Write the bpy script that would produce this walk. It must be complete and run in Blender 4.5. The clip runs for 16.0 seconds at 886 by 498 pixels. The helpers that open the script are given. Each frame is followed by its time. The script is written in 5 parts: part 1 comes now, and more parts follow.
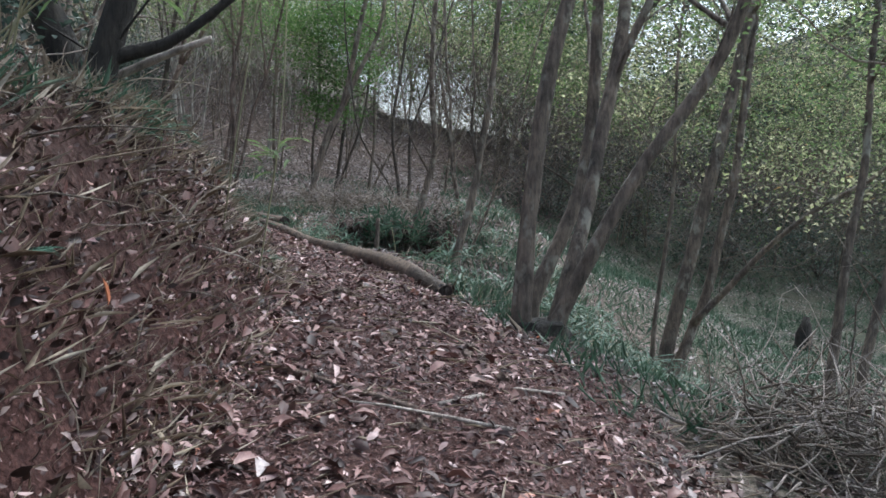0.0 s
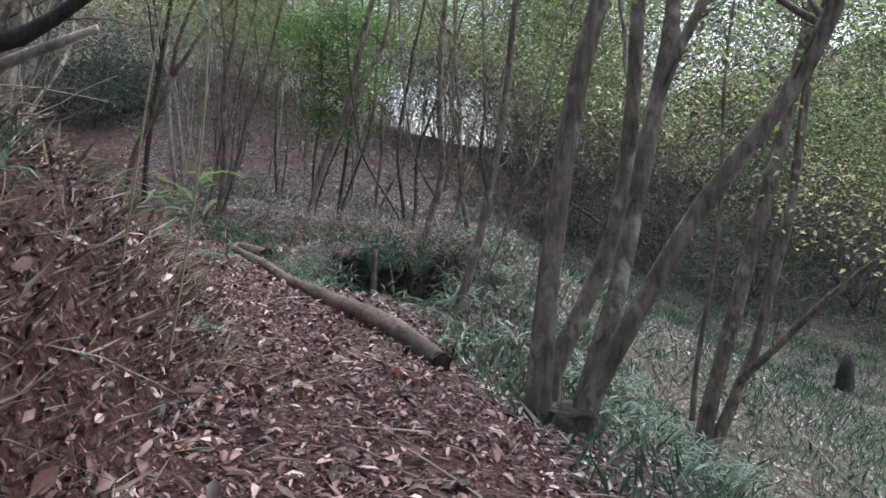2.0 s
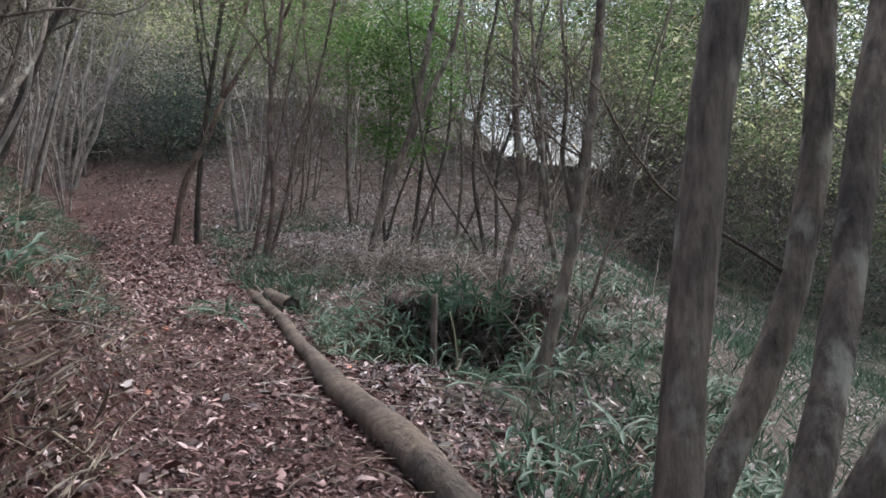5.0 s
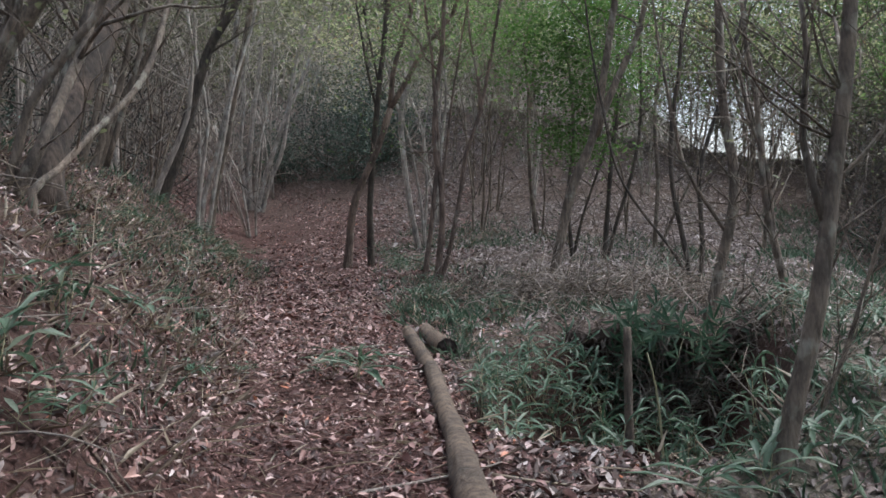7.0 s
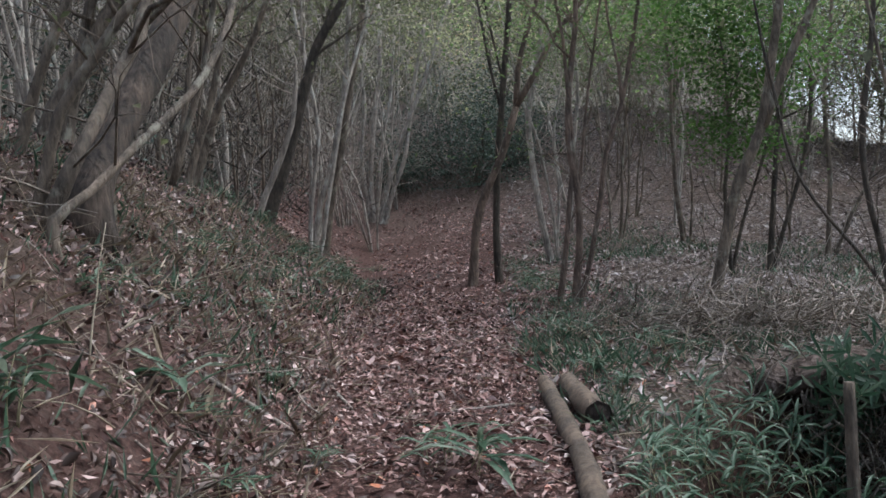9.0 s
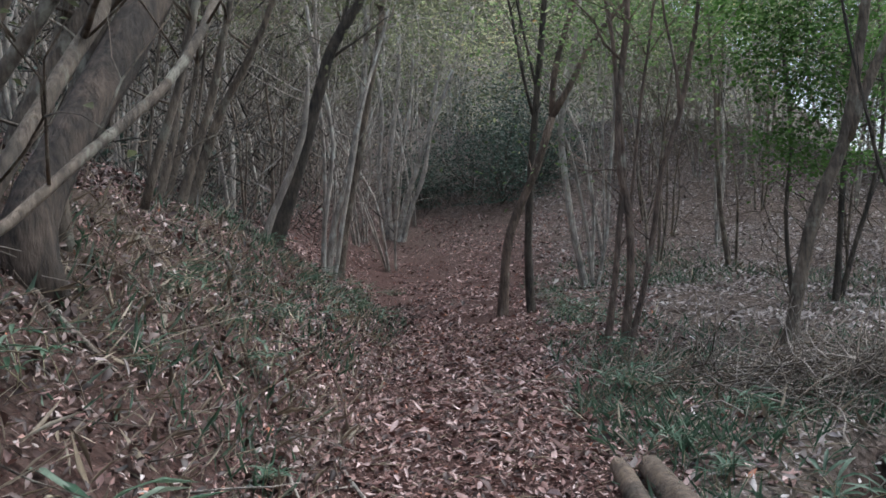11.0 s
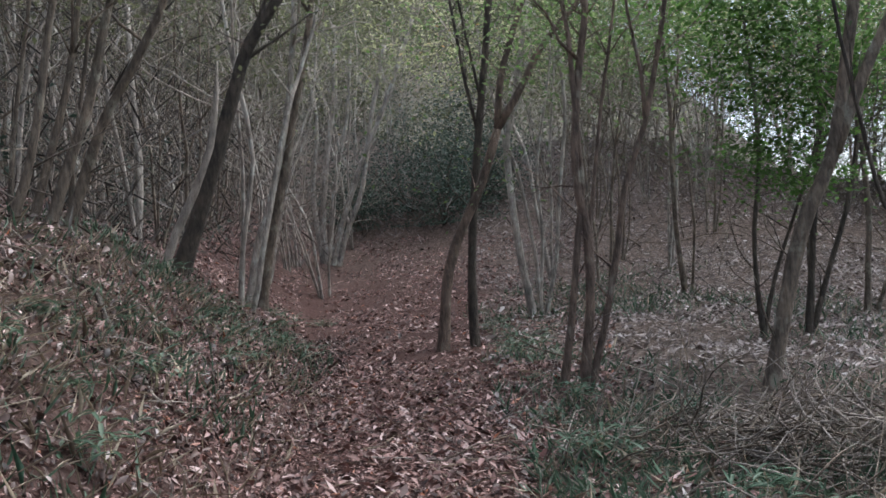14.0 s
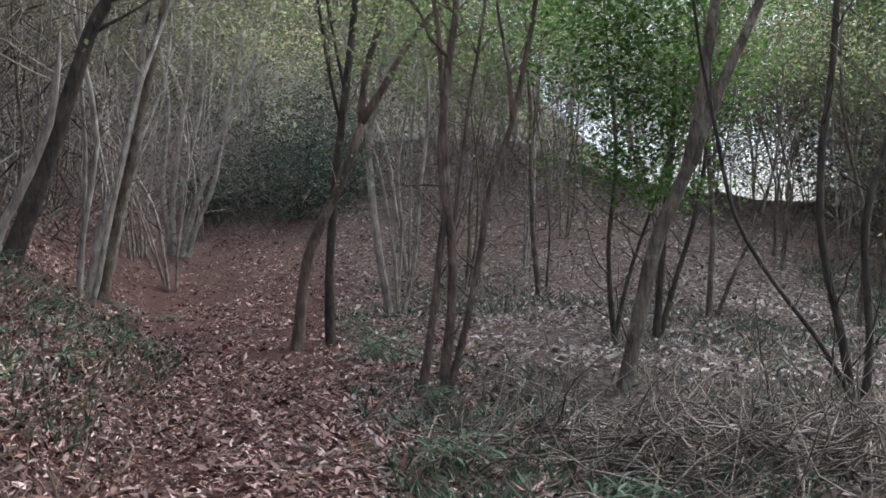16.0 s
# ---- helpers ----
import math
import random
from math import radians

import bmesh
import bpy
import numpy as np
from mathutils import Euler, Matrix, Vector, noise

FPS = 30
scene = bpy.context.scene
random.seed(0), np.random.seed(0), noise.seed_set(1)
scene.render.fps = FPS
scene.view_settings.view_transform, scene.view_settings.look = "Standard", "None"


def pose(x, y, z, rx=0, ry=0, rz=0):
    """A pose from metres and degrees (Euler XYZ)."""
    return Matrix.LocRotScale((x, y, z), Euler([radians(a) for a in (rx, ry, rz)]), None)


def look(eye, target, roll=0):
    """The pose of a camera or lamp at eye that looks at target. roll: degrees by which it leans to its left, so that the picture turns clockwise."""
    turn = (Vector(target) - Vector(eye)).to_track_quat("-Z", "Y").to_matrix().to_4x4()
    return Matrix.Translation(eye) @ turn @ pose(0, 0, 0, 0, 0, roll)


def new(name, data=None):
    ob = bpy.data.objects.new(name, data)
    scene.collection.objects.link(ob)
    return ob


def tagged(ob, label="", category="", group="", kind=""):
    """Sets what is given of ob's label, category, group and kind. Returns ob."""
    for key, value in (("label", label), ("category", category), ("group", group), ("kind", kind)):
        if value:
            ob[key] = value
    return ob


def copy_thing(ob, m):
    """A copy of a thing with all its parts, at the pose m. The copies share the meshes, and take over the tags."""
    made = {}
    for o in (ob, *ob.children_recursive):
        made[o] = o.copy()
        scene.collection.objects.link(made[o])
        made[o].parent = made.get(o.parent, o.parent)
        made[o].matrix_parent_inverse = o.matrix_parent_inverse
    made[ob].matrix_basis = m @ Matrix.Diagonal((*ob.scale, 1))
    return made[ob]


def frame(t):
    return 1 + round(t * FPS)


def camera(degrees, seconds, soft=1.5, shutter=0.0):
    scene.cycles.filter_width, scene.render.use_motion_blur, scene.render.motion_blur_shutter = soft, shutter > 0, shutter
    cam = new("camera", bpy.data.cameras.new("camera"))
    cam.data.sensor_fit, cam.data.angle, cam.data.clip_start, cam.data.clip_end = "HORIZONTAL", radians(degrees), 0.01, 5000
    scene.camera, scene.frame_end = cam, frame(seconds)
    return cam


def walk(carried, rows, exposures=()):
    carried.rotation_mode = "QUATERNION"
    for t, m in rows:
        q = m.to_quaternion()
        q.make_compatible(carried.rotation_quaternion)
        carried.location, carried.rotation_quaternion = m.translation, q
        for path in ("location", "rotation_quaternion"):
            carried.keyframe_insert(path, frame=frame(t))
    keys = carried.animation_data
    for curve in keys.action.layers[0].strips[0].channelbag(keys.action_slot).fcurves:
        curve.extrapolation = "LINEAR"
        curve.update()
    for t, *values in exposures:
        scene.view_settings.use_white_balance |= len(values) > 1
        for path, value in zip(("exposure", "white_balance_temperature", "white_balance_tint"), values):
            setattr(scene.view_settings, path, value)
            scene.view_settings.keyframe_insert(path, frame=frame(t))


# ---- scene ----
cam = camera(53.0, 16.0, soft=1.6)
METRES, EYE, TILT, LEAN, TURN = 11.5, 1.45, -5.0, 0.0, 0.0
ROWS = [
    (0.0, 0.0, 0.0, 0.0, 0.0, 0.0, -0.0),
    (0.5, 0.0027, 0.035, 0.0049, 0.27, 0.34, -0.16),
    (1.0, 0.0091, 0.0706, 0.0113, 0.74, 0.65, 0.08),
    (1.5, 0.0124, 0.1087, 0.0187, 1.05, 0.83, -0.14),
    (2.0, 0.0119, 0.1481, 0.0264, 1.02, 0.95, -0.58),
    (2.5, 0.0196, 0.1842, 0.0304, 1.82, 1.52, -0.19),
    (3.0, 0.0195, 0.225, 0.0335, 2.11, 1.97, -0.22),
    (5.5, 0.0313, 0.4321, 0.0489, 10.4, 2.9, 1.44),
    (6.0, 0.029, 0.4703, 0.0529, 13.66, 3.15, 1.93),
    (6.5, 0.0264, 0.5099, 0.0578, 17.34, 3.44, 2.49),
    (7.0, 0.0143, 0.5487, 0.0656, 20.4, 3.54, 2.53),
    (7.5, 0.007, 0.5857, 0.0729, 23.64, 3.73, 3.02),
    (8.0, -0.0088, 0.6216, 0.0783, 25.96, 4.0, 3.09),
    (8.5, -0.0278, 0.6546, 0.0849, 27.48, 4.07, 3.1),
    (9.0, -0.0455, 0.689, 0.0903, 28.84, 4.31, 3.3),
    (11.5, -0.1304, 0.8103, 0.1185, 29.93, 5.61, 2.87),
    (12.0, -0.1395, 0.8291, 0.1202, 29.95, 6.06, 3.11),
    (12.5, -0.1489, 0.8489, 0.1237, 29.66, 6.31, 3.09),
    (13.0, -0.1609, 0.867, 0.1288, 28.7, 6.3, 2.92),
    (13.5, -0.1648, 0.8889, 0.1297, 27.69, 6.49, 3.28),
    (14.0, -0.1692, 0.9066, 0.1324, 26.15, 6.46, 3.29),
    (14.5, -0.1783, 0.9144, 0.1367, 23.94, 6.22, 2.86),
    (15.0, -0.187, 0.919, 0.1378, 21.39, 6.09, 2.5),
    (15.5, -0.186, 0.9214, 0.1377, 19.04, 5.94, 2.43),
    (16.0, -0.1827, 0.9235, 0.1366, 16.6, 5.75, 2.37),
]
walk(cam, [(t, pose(0, 0, EYE, TILT, LEAN, TURN) @ pose(METRES * x, METRES * y, METRES * z, 90 + pitch, roll, yaw)) for t, x, y, z, yaw, pitch, roll in ROWS], exposures=[(0, 1.22, 5600, 5), (2.8, 1.32, 5800, 11), (6.5, 1.15, 5850, 9), (8.5, 1.06, 5750, 7), (12.5, 1.1, 5650, 5), (15, 1.16, 5850, 9), (16, 1.18, 5850, 9)])

# ---- world and light ----
world = bpy.data.worlds.new("overcast_sky")
scene.world = world
world.use_nodes = True
wn, wl = world.node_tree.nodes, world.node_tree.links
sky = wn.new("ShaderNodeTexSky")
sky.sky_type, sky.sun_disc = "NISHITA", False
sky.sun_elevation, sky.sun_rotation = radians(58), radians(40)
sky.air_density, sky.dust_density, sky.ozone_density = 1.0, 4.0, 1.0
pale_sky = wn.new("ShaderNodeHueSaturation")
pale_sky.inputs["Saturation"].default_value = 0.5
wl.new(sky.outputs[0], pale_sky.inputs["Color"])
wl.new(pale_sky.outputs[0], wn["Background"].inputs["Color"])
wn["Background"].inputs["Strength"].default_value = 0.15
sun = new("sun", bpy.data.lights.new("sun", "SUN"))
sun.data.energy, sun.data.angle, sun.data.color = 1.5, radians(40), (1.0, 0.95, 0.88)
sun.matrix_world = look((0, 0, 30), (-30 * math.sin(radians(40)), -30 * math.cos(radians(40)), 30 - 30 * math.tan(radians(58))))


# ---- materials ----
def material(name):
    m = bpy.data.materials.new(name)
    m.use_nodes = True
    n, l = m.node_tree.nodes, m.node_tree.links
    return m, n, l, n["Principled BSDF"]


def ramp(n, stops):
    r = n.new("ShaderNodeValToRGB")
    while len(r.color_ramp.elements) < len(stops):
        r.color_ramp.elements.new(0.5)
    for e, (at, colour) in zip(r.color_ramp.elements, stops):
        e.position, e.color = at, (*colour, 1)
    return r


def noise_node(n, l, scale, detail=6, stretch=(1, 1, 1), rough=0.6):
    co, mp, tx = n.new("ShaderNodeTexCoord"), n.new("ShaderNodeMapping"), n.new("ShaderNodeTexNoise")
    mp.inputs["Scale"].default_value = stretch
    tx.inputs["Scale"].default_value, tx.inputs["Detail"].default_value, tx.inputs["Roughness"].default_value = scale, detail, rough
    l.new(co.outputs["Object"], mp.inputs["Vector"])
    l.new(mp.outputs[0], tx.inputs["Vector"])
    return tx


def mix_colour(n, l, fac, a, b, kind="MIX"):
    x = n.new("ShaderNodeMix")
    x.data_type, x.blend_type = "RGBA", kind
    for socket, v in ((x.inputs[0], fac), (x.inputs[6], a), (x.inputs[7], b)):
        if isinstance(v, (int, float)):
            socket.default_value = v
        elif isinstance(v, tuple):
            socket.default_value = (*v, 1)
        else:
            l.new(v, socket)
    return x.outputs[2]


def relief(n, l, shader, height, strength, distance):
    b = n.new("ShaderNodeBump")
    b.inputs["Strength"].default_value, b.inputs["Distance"].default_value = strength, distance
    l.new(height, b.inputs["Height"])
    l.new(b.outputs[0], shader.inputs["Normal"])


def bark(name, dark, light, lichen, share=0.45):
    """Bark with long ridges, blotches, and lichen in patches."""
    m, n, l, p = material(name)
    ridges = noise_node(n, l, 24, 8, (1, 1, 0.22), 0.7)
    blotch = noise_node(n, l, 3.1, 4)
    patch = noise_node(n, l, 7.0, 5, (1, 1, 0.6))
    base = ramp(n, ((0.32, dark), (0.68, light)))
    l.new(ridges.outputs[0], base.inputs[0])
    big = ramp(n, ((0.35, (0.5, 0.5, 0.5)), (0.65, (1.25, 1.2, 1.15))))
    l.new(blotch.outputs[0], big.inputs[0])
    c = mix_colour(n, l, 1.0, base.outputs[0], big.outputs[0], "MULTIPLY")
    pr = ramp(n, ((share + 0.12, (0, 0, 0)), (share + 0.25, (0.8, 0.8, 0.8))))
    l.new(patch.outputs[0], pr.inputs[0])
    c = mix_colour(n, l, pr.outputs[0], c, lichen)
    l.new(c, p.inputs["Base Color"])
    p.inputs["Roughness"].default_value = 0.88
    relief(n, l, p, ridges.outputs[0], 1.0, 0.035)
    return m


def leafy(name, colours, glow=0.3, rough=0.55, drift=0.0):
    """Leaves: each its own shade, some light through the blade."""
    m, n, l, p = material(name)
    geo = n.new("ShaderNodeNewGeometry")
    r = ramp(n, colours)
    l.new(geo.outputs["Random Per Island"], r.inputs[0])
    spots = noise_node(n, l, 60, 3)
    tone = ramp(n, ((0.3, (0.72, 0.72, 0.72)), (0.7, (1.12, 1.12, 1.12))))
    l.new(spots.outputs[0], tone.inputs[0])
    c = mix_colour(n, l, 1.0, r.outputs[0], tone.outputs[0], "MULTIPLY")
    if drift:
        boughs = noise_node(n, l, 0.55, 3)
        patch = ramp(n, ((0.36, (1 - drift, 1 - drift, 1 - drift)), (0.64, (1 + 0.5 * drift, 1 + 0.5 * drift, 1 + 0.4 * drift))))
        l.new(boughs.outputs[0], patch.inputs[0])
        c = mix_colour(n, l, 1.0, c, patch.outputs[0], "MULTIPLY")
    l.new(c, p.inputs["Base Color"])
    p.inputs["Roughness"].default_value = rough
    p.inputs["Specular IOR Level"].default_value = 0.35
    thin = n.new("ShaderNodeBsdfTranslucent")
    l.new(c, thin.inputs["Color"])
    both = n.new("ShaderNodeMixShader")
    both.inputs[0].default_value = glow
    l.new(p.outputs[0], both.inputs[1])
    l.new(thin.outputs[0], both.inputs[2])
    l.new(both.outputs[0], n["Material Output"].inputs[0])
    return m


def piece_leaf(name, colours):
    """Single litter leaves: shade by the object's own random number."""
    m, n, l, p = material(name)
    info = n.new("ShaderNodeObjectInfo")
    r = ramp(n, colours)
    l.new(info.outputs["Random"], r.inputs[0])
    spots = noise_node(n, l, 70, 4)
    tone = ramp(n, ((0.3, (0.65, 0.65, 0.65)), (0.7, (1.15, 1.15, 1.15))))
    l.new(spots.outputs[0], tone.inputs[0])
    l.new(mix_colour(n, l, 1.0, r.outputs[0], tone.outputs[0], "MULTIPLY"), p.inputs["Base Color"])
    p.inputs["Roughness"].default_value = 0.6
    return m


def earth():
    """Forest soil: red-brown earth on the trail and cut bank, decayed litter elsewhere."""
    m, n, l, p = material("forest_soil")
    fine, mid, wide = noise_node(n, l, 45, 8, rough=0.7), noise_node(n, l, 6, 6), noise_node(n, l, 0.7, 4)
    crumbs = n.new("ShaderNodeTexVoronoi")
    crumbs.inputs["Scale"].default_value = 22
    co = n.new("ShaderNodeTexCoord")
    l.new(co.outputs["Object"], crumbs.inputs["Vector"])
    soil = ramp(n, ((0.3, (0.02, 0.0098, 0.0082)), (0.5, (0.06, 0.029, 0.0243)), (0.72, (0.125, 0.064, 0.053))))
    l.new(fine.outputs[0], soil.inputs[0])
    rot = ramp(n, ((0.0, (0.034, 0.025, 0.02)), (0.45, (0.1, 0.073, 0.06)), (1.0, (0.24, 0.188, 0.163))))
    l.new(crumbs.outputs["Color"], rot.inputs[0])
    rot2 = ramp(n, ((0.35, (0.6, 0.6, 0.6)), (0.68, (1.2, 1.2, 1.2))))
    l.new(mid.outputs[0], rot2.inputs[0])
    litter = mix_colour(n, l, 1.0, rot.outputs[0], rot2.outputs[0], "MULTIPLY")
    bare = n.new("ShaderNodeAttribute")
    bare.attribute_name = "bare"
    green = n.new("ShaderNodeAttribute")
    green.attribute_name = "moss"
    c = mix_colour(n, l, bare.outputs["Fac"], litter, soil.outputs[0])
    gm = n.new("ShaderNodeMath")
    gm.operation = "MULTIPLY"
    l.new(green.outputs["Fac"], gm.inputs[0])
    l.new(wide.outputs[0], gm.inputs[1])
    c = mix_colour(n, l, gm.outputs[0], c, (0.055, 0.085, 0.05))
    l.new(c, p.inputs["Base Color"])
    p.inputs["Roughness"].default_value = 0.95
    p.inputs["Specular IOR Level"].default_value = 0.15
    hm = n.new("ShaderNodeMath")
    hm.operation = "ADD"
    l.new(fine.outputs[0], hm.inputs[0])
    l.new(crumbs.outputs["Distance"], hm.inputs[1])
    relief(n, l, p, hm.outputs[0], 0.8, 0.03)
    return m


SOIL = earth()
BARK = bark("grey_brown_bark", (0.062, 0.048, 0.037), (0.26, 0.208, 0.162), (0.34, 0.315, 0.25), 0.42)
BARK_ROUGH = bark("furrowed_brown_bark", (0.02, 0.015, 0.012), (0.17, 0.128, 0.1), (0.3, 0.26, 0.21), 0.58)
BARK_DARK = bark("dark_damp_bark", (0.03, 0.024, 0.019), (0.12, 0.098, 0.078), (0.2, 0.2, 0.15), 0.52)
BARK_PALE = bark("pale_smooth_bark", (0.2, 0.172, 0.148), (0.54, 0.49, 0.435), (0.6, 0.585, 0.52), 0.42)
BARK_RED = bark("reddish_bark", (0.07, 0.049, 0.038), (0.25, 0.182, 0.143), (0.33, 0.3, 0.24), 0.47)
BARK_MOSS = bark("mossy_log_bark", (0.058, 0.04, 0.029), (0.21, 0.155, 0.113), (0.18, 0.175, 0.07), 0.53)
# Near-black: the stump's own colour, and leaf shade painted into the bank tree.
BARK_BLACK = bark("black_and_shaded_bark", (0.012, 0.01, 0.008), (0.06, 0.05, 0.038), (0.11, 0.12, 0.07), 0.5)
DEADWOOD = bark("bleached_dead_wood", (0.25, 0.21, 0.18), (0.48, 0.43, 0.38), (0.4, 0.38, 0.33), 0.6)
CUT = bark("rotten_cut_wood", (0.02, 0.014, 0.011), (0.07, 0.05, 0.04), (0.1, 0.08, 0.06), 0.6)
LITTER_TONES = ((0.0, (0.022, 0.0105, 0.0085)), (0.3, (0.08, 0.036, 0.029)), (0.6, (0.182, 0.09, 0.075)), (0.8, (0.35, 0.212, 0.185)), (0.965, (0.57, 0.43, 0.4)), (1.0, (0.38, 0.12, 0.047)))
CRUMB_TONES = ((0.0, (0.0229, 0.0104, 0.0094)), (0.5, (0.0811, 0.0367, 0.032)), (0.9, (0.198, 0.101, 0.0893)), (1.0, (0.395, 0.254, 0.244)))
LITTER = leafy("fallen_oak_leaves", LITTER_TONES, 0.12, 0.5)
# Grey leaves, their tones raised to stand for sky light on open ground.
LITTER_GREY = leafy("skylit_grey_fallen_leaves", ((0.0, (0.095, 0.073, 0.066)), (0.5, (0.25, 0.203, 0.187)), (0.9, (0.43, 0.37, 0.35)), (1.0, (0.58, 0.53, 0.51))), 0.12, 0.55)
# Fallen leaves in darker tones than LITTER, mainly for the bank.
LITTER_BANK = leafy("dark_fallen_leaves", ((0.0, (0.014, 0.008, 0.006)), (0.45, (0.05, 0.028, 0.022)), (0.75, (0.125, 0.078, 0.064)), (0.92, (0.29, 0.215, 0.19)), (1.0, (0.48, 0.41, 0.385))), 0.1, 0.5)
CRUMBS = leafy("broken_leaf_crumbs", CRUMB_TONES, 0.05, 0.6)
LITTER_PIECE = piece_leaf("single_fallen_leaf", LITTER_TONES)
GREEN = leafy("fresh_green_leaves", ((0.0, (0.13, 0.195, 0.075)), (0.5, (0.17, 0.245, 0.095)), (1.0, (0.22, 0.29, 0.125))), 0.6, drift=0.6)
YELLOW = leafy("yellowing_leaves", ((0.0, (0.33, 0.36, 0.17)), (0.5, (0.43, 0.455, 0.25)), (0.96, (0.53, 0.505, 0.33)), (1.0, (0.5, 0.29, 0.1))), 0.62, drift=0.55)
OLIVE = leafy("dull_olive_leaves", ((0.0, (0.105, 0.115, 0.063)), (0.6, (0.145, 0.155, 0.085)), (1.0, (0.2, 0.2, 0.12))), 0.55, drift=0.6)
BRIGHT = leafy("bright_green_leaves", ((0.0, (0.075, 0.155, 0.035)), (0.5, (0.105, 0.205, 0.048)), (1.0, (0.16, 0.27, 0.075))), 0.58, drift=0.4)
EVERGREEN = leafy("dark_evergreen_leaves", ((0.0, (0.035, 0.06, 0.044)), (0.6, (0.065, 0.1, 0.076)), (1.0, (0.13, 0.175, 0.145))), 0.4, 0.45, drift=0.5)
SASA = leafy("bamboo_grass_leaves", ((0.0, (0.045, 0.092, 0.052)), (0.5, (0.085, 0.14, 0.085)), (0.8, (0.13, 0.185, 0.125)), (1.0, (0.24, 0.28, 0.21))), 0.35, 0.45)
STRAW = leafy("dry_grass_stalks", ((0.0, (0.14, 0.10, 0.07)), (0.6, (0.30, 0.24, 0.17)), (1.0, (0.48, 0.41, 0.31))), 0.2)
# Darkened copy of DRYBRUSH: the shade between hillside stems is in its colour.
DARKBRUSH = leafy("shaded_brown_brush_twigs", ((0.0, (0.022, 0.019, 0.016)), (0.6, (0.066, 0.056, 0.048)), (0.92, (0.14, 0.122, 0.108)), (1.0, (0.24, 0.215, 0.195))), 0.05, 0.8)
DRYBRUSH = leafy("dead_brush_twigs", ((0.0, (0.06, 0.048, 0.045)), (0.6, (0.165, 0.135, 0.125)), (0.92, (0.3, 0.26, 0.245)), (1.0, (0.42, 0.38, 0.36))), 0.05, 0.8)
FERN = leafy("fern_green", ((0.0, (0.05, 0.11, 0.075)), (1.0, (0.12, 0.22, 0.16))), 0.3)
CANE = leafy("bamboo_cane", ((0.0, (0.20, 0.19, 0.10)), (1.0, (0.33, 0.30, 0.18))), 0.0)


# ---- the lie of the land ----
TRAIL_Y = (-14, -3, 2, 5, 8, 10.2, 12.7, 15.5, 18.5, 22, 27, 33, 42, 55, 90)
TRAIL_X = (0.6, 0.2, -0.12, -0.2, -0.7, -1.7, -3.3, -4.95, -6.4, -8.2, -10.5, -13, -16, -19, -24)
TRAIL_Z = (-0.7, -0.05, 0.30, 0.44, 0.52, 0.53, 0.70, 0.86, 0.98, 1.18, 1.6, 2.8, 4.4, 5.0, 1.0)


def smooth(a, b, v):
    k = np.clip((v - a) / (b - a), 0, 1)
    return k * k * (3 - 2 * k)


def soft_table(y, values):
    return sum(np.interp(y + d, TRAIL_Y, values) for d in (-1.2, -0.6, 0, 0.6, 1.2)) / 5


def trail_x(y):
    return soft_table(y, TRAIL_X)


def land(x, y):
    """Height of the ground, in metres."""
    x, y = np.asarray(x, float), np.asarray(y, float)
    cx, cz = soft_table(y, TRAIL_X), soft_table(y, TRAIL_Z)
    u = (x - cx) / np.sqrt(1 + ((soft_table(y + 0.5, TRAIL_X) - soft_table(y - 0.5, TRAIL_X))) ** 2)
    # bank: a cut face near the start, a plain slope later
    left = np.maximum(0, -u - np.interp(y, (0, 4, 6, 9, 13, 17, 22, 30), (0.72, 0.75, 0.7, 0.62, 0.6, 0.75, 1.5, 3.0)))
    cut = np.interp(y, (0, 4, 5.5, 7.5, 9), (1.0, 1.0, 0.8, 0.3, 0))
    slope = 0.95 * np.minimum(left, 2.0) + 0.45 * np.clip(left - 2.0, 0, 9)
    bank = cut * (1.28 * (0.2 * (1 - np.exp(-left * 2.4)) + 0.8 * smooth(0.08, 0.72, left)) + 0.12 * np.minimum(left, 12)) + (1 - cut) * slope
    bank = bank * (1 - 0.25 * smooth(15, 24, y))
    # valley side
    shoulder = 0.75 + 7.0 * smooth(9.5, 18, y) - 0.3 * smooth(10, 8, y)
    right = np.maximum(0, u - shoulder)
    steep = 0.42 - 0.04 * smooth(12, 8, y) - 0.15 * smooth(14, 20, y)
    deep = cz + 1.8
    fall = deep * (1 - np.exp(-steep * right / np.maximum(deep, 0.3)))
    tilt = 0.10 * np.clip(u, -0.9, 0.9) + 0.06 * np.clip(u - 0.9, 0, 6) * smooth(13, 17, y)
    z = cz + bank - fall - tilt
    # gully head beside the trail
    q = ((x + 0.88) / 1.1) ** 2 + ((y - 13.5) / 2.1) ** 2
    z = z - 1.3 * np.exp(-q ** 3)
    # far hills, with a saddle ahead
    z = z + 7.0 * smooth(38, 62, y) * smooth(8, 24, x) + 6.0 * smooth(24, 44, x)
    z = z + 26.0 * smooth(50, 82, y) * (0.25 * smooth(6, 20, x) + smooth(-22, -36, x)) + 12.0 * smooth(-26, -60, x)
    # low ridge beyond the flat ground, and the wooded hillside above the bank
    z = z - (1.0 * smooth(0.9, 3.2, x) + 1.35 * smooth(3.5, 9, x)) * smooth(5, 10, y) * (1 - smooth(28, 46, y))
    return z + (1.5 + 1.4 * smooth(-2, -13, x)) * smooth(31, 45, y) * smooth(14, 3, x) + 11.0 * smooth(-8, -30, u) * smooth(5, 14, y)


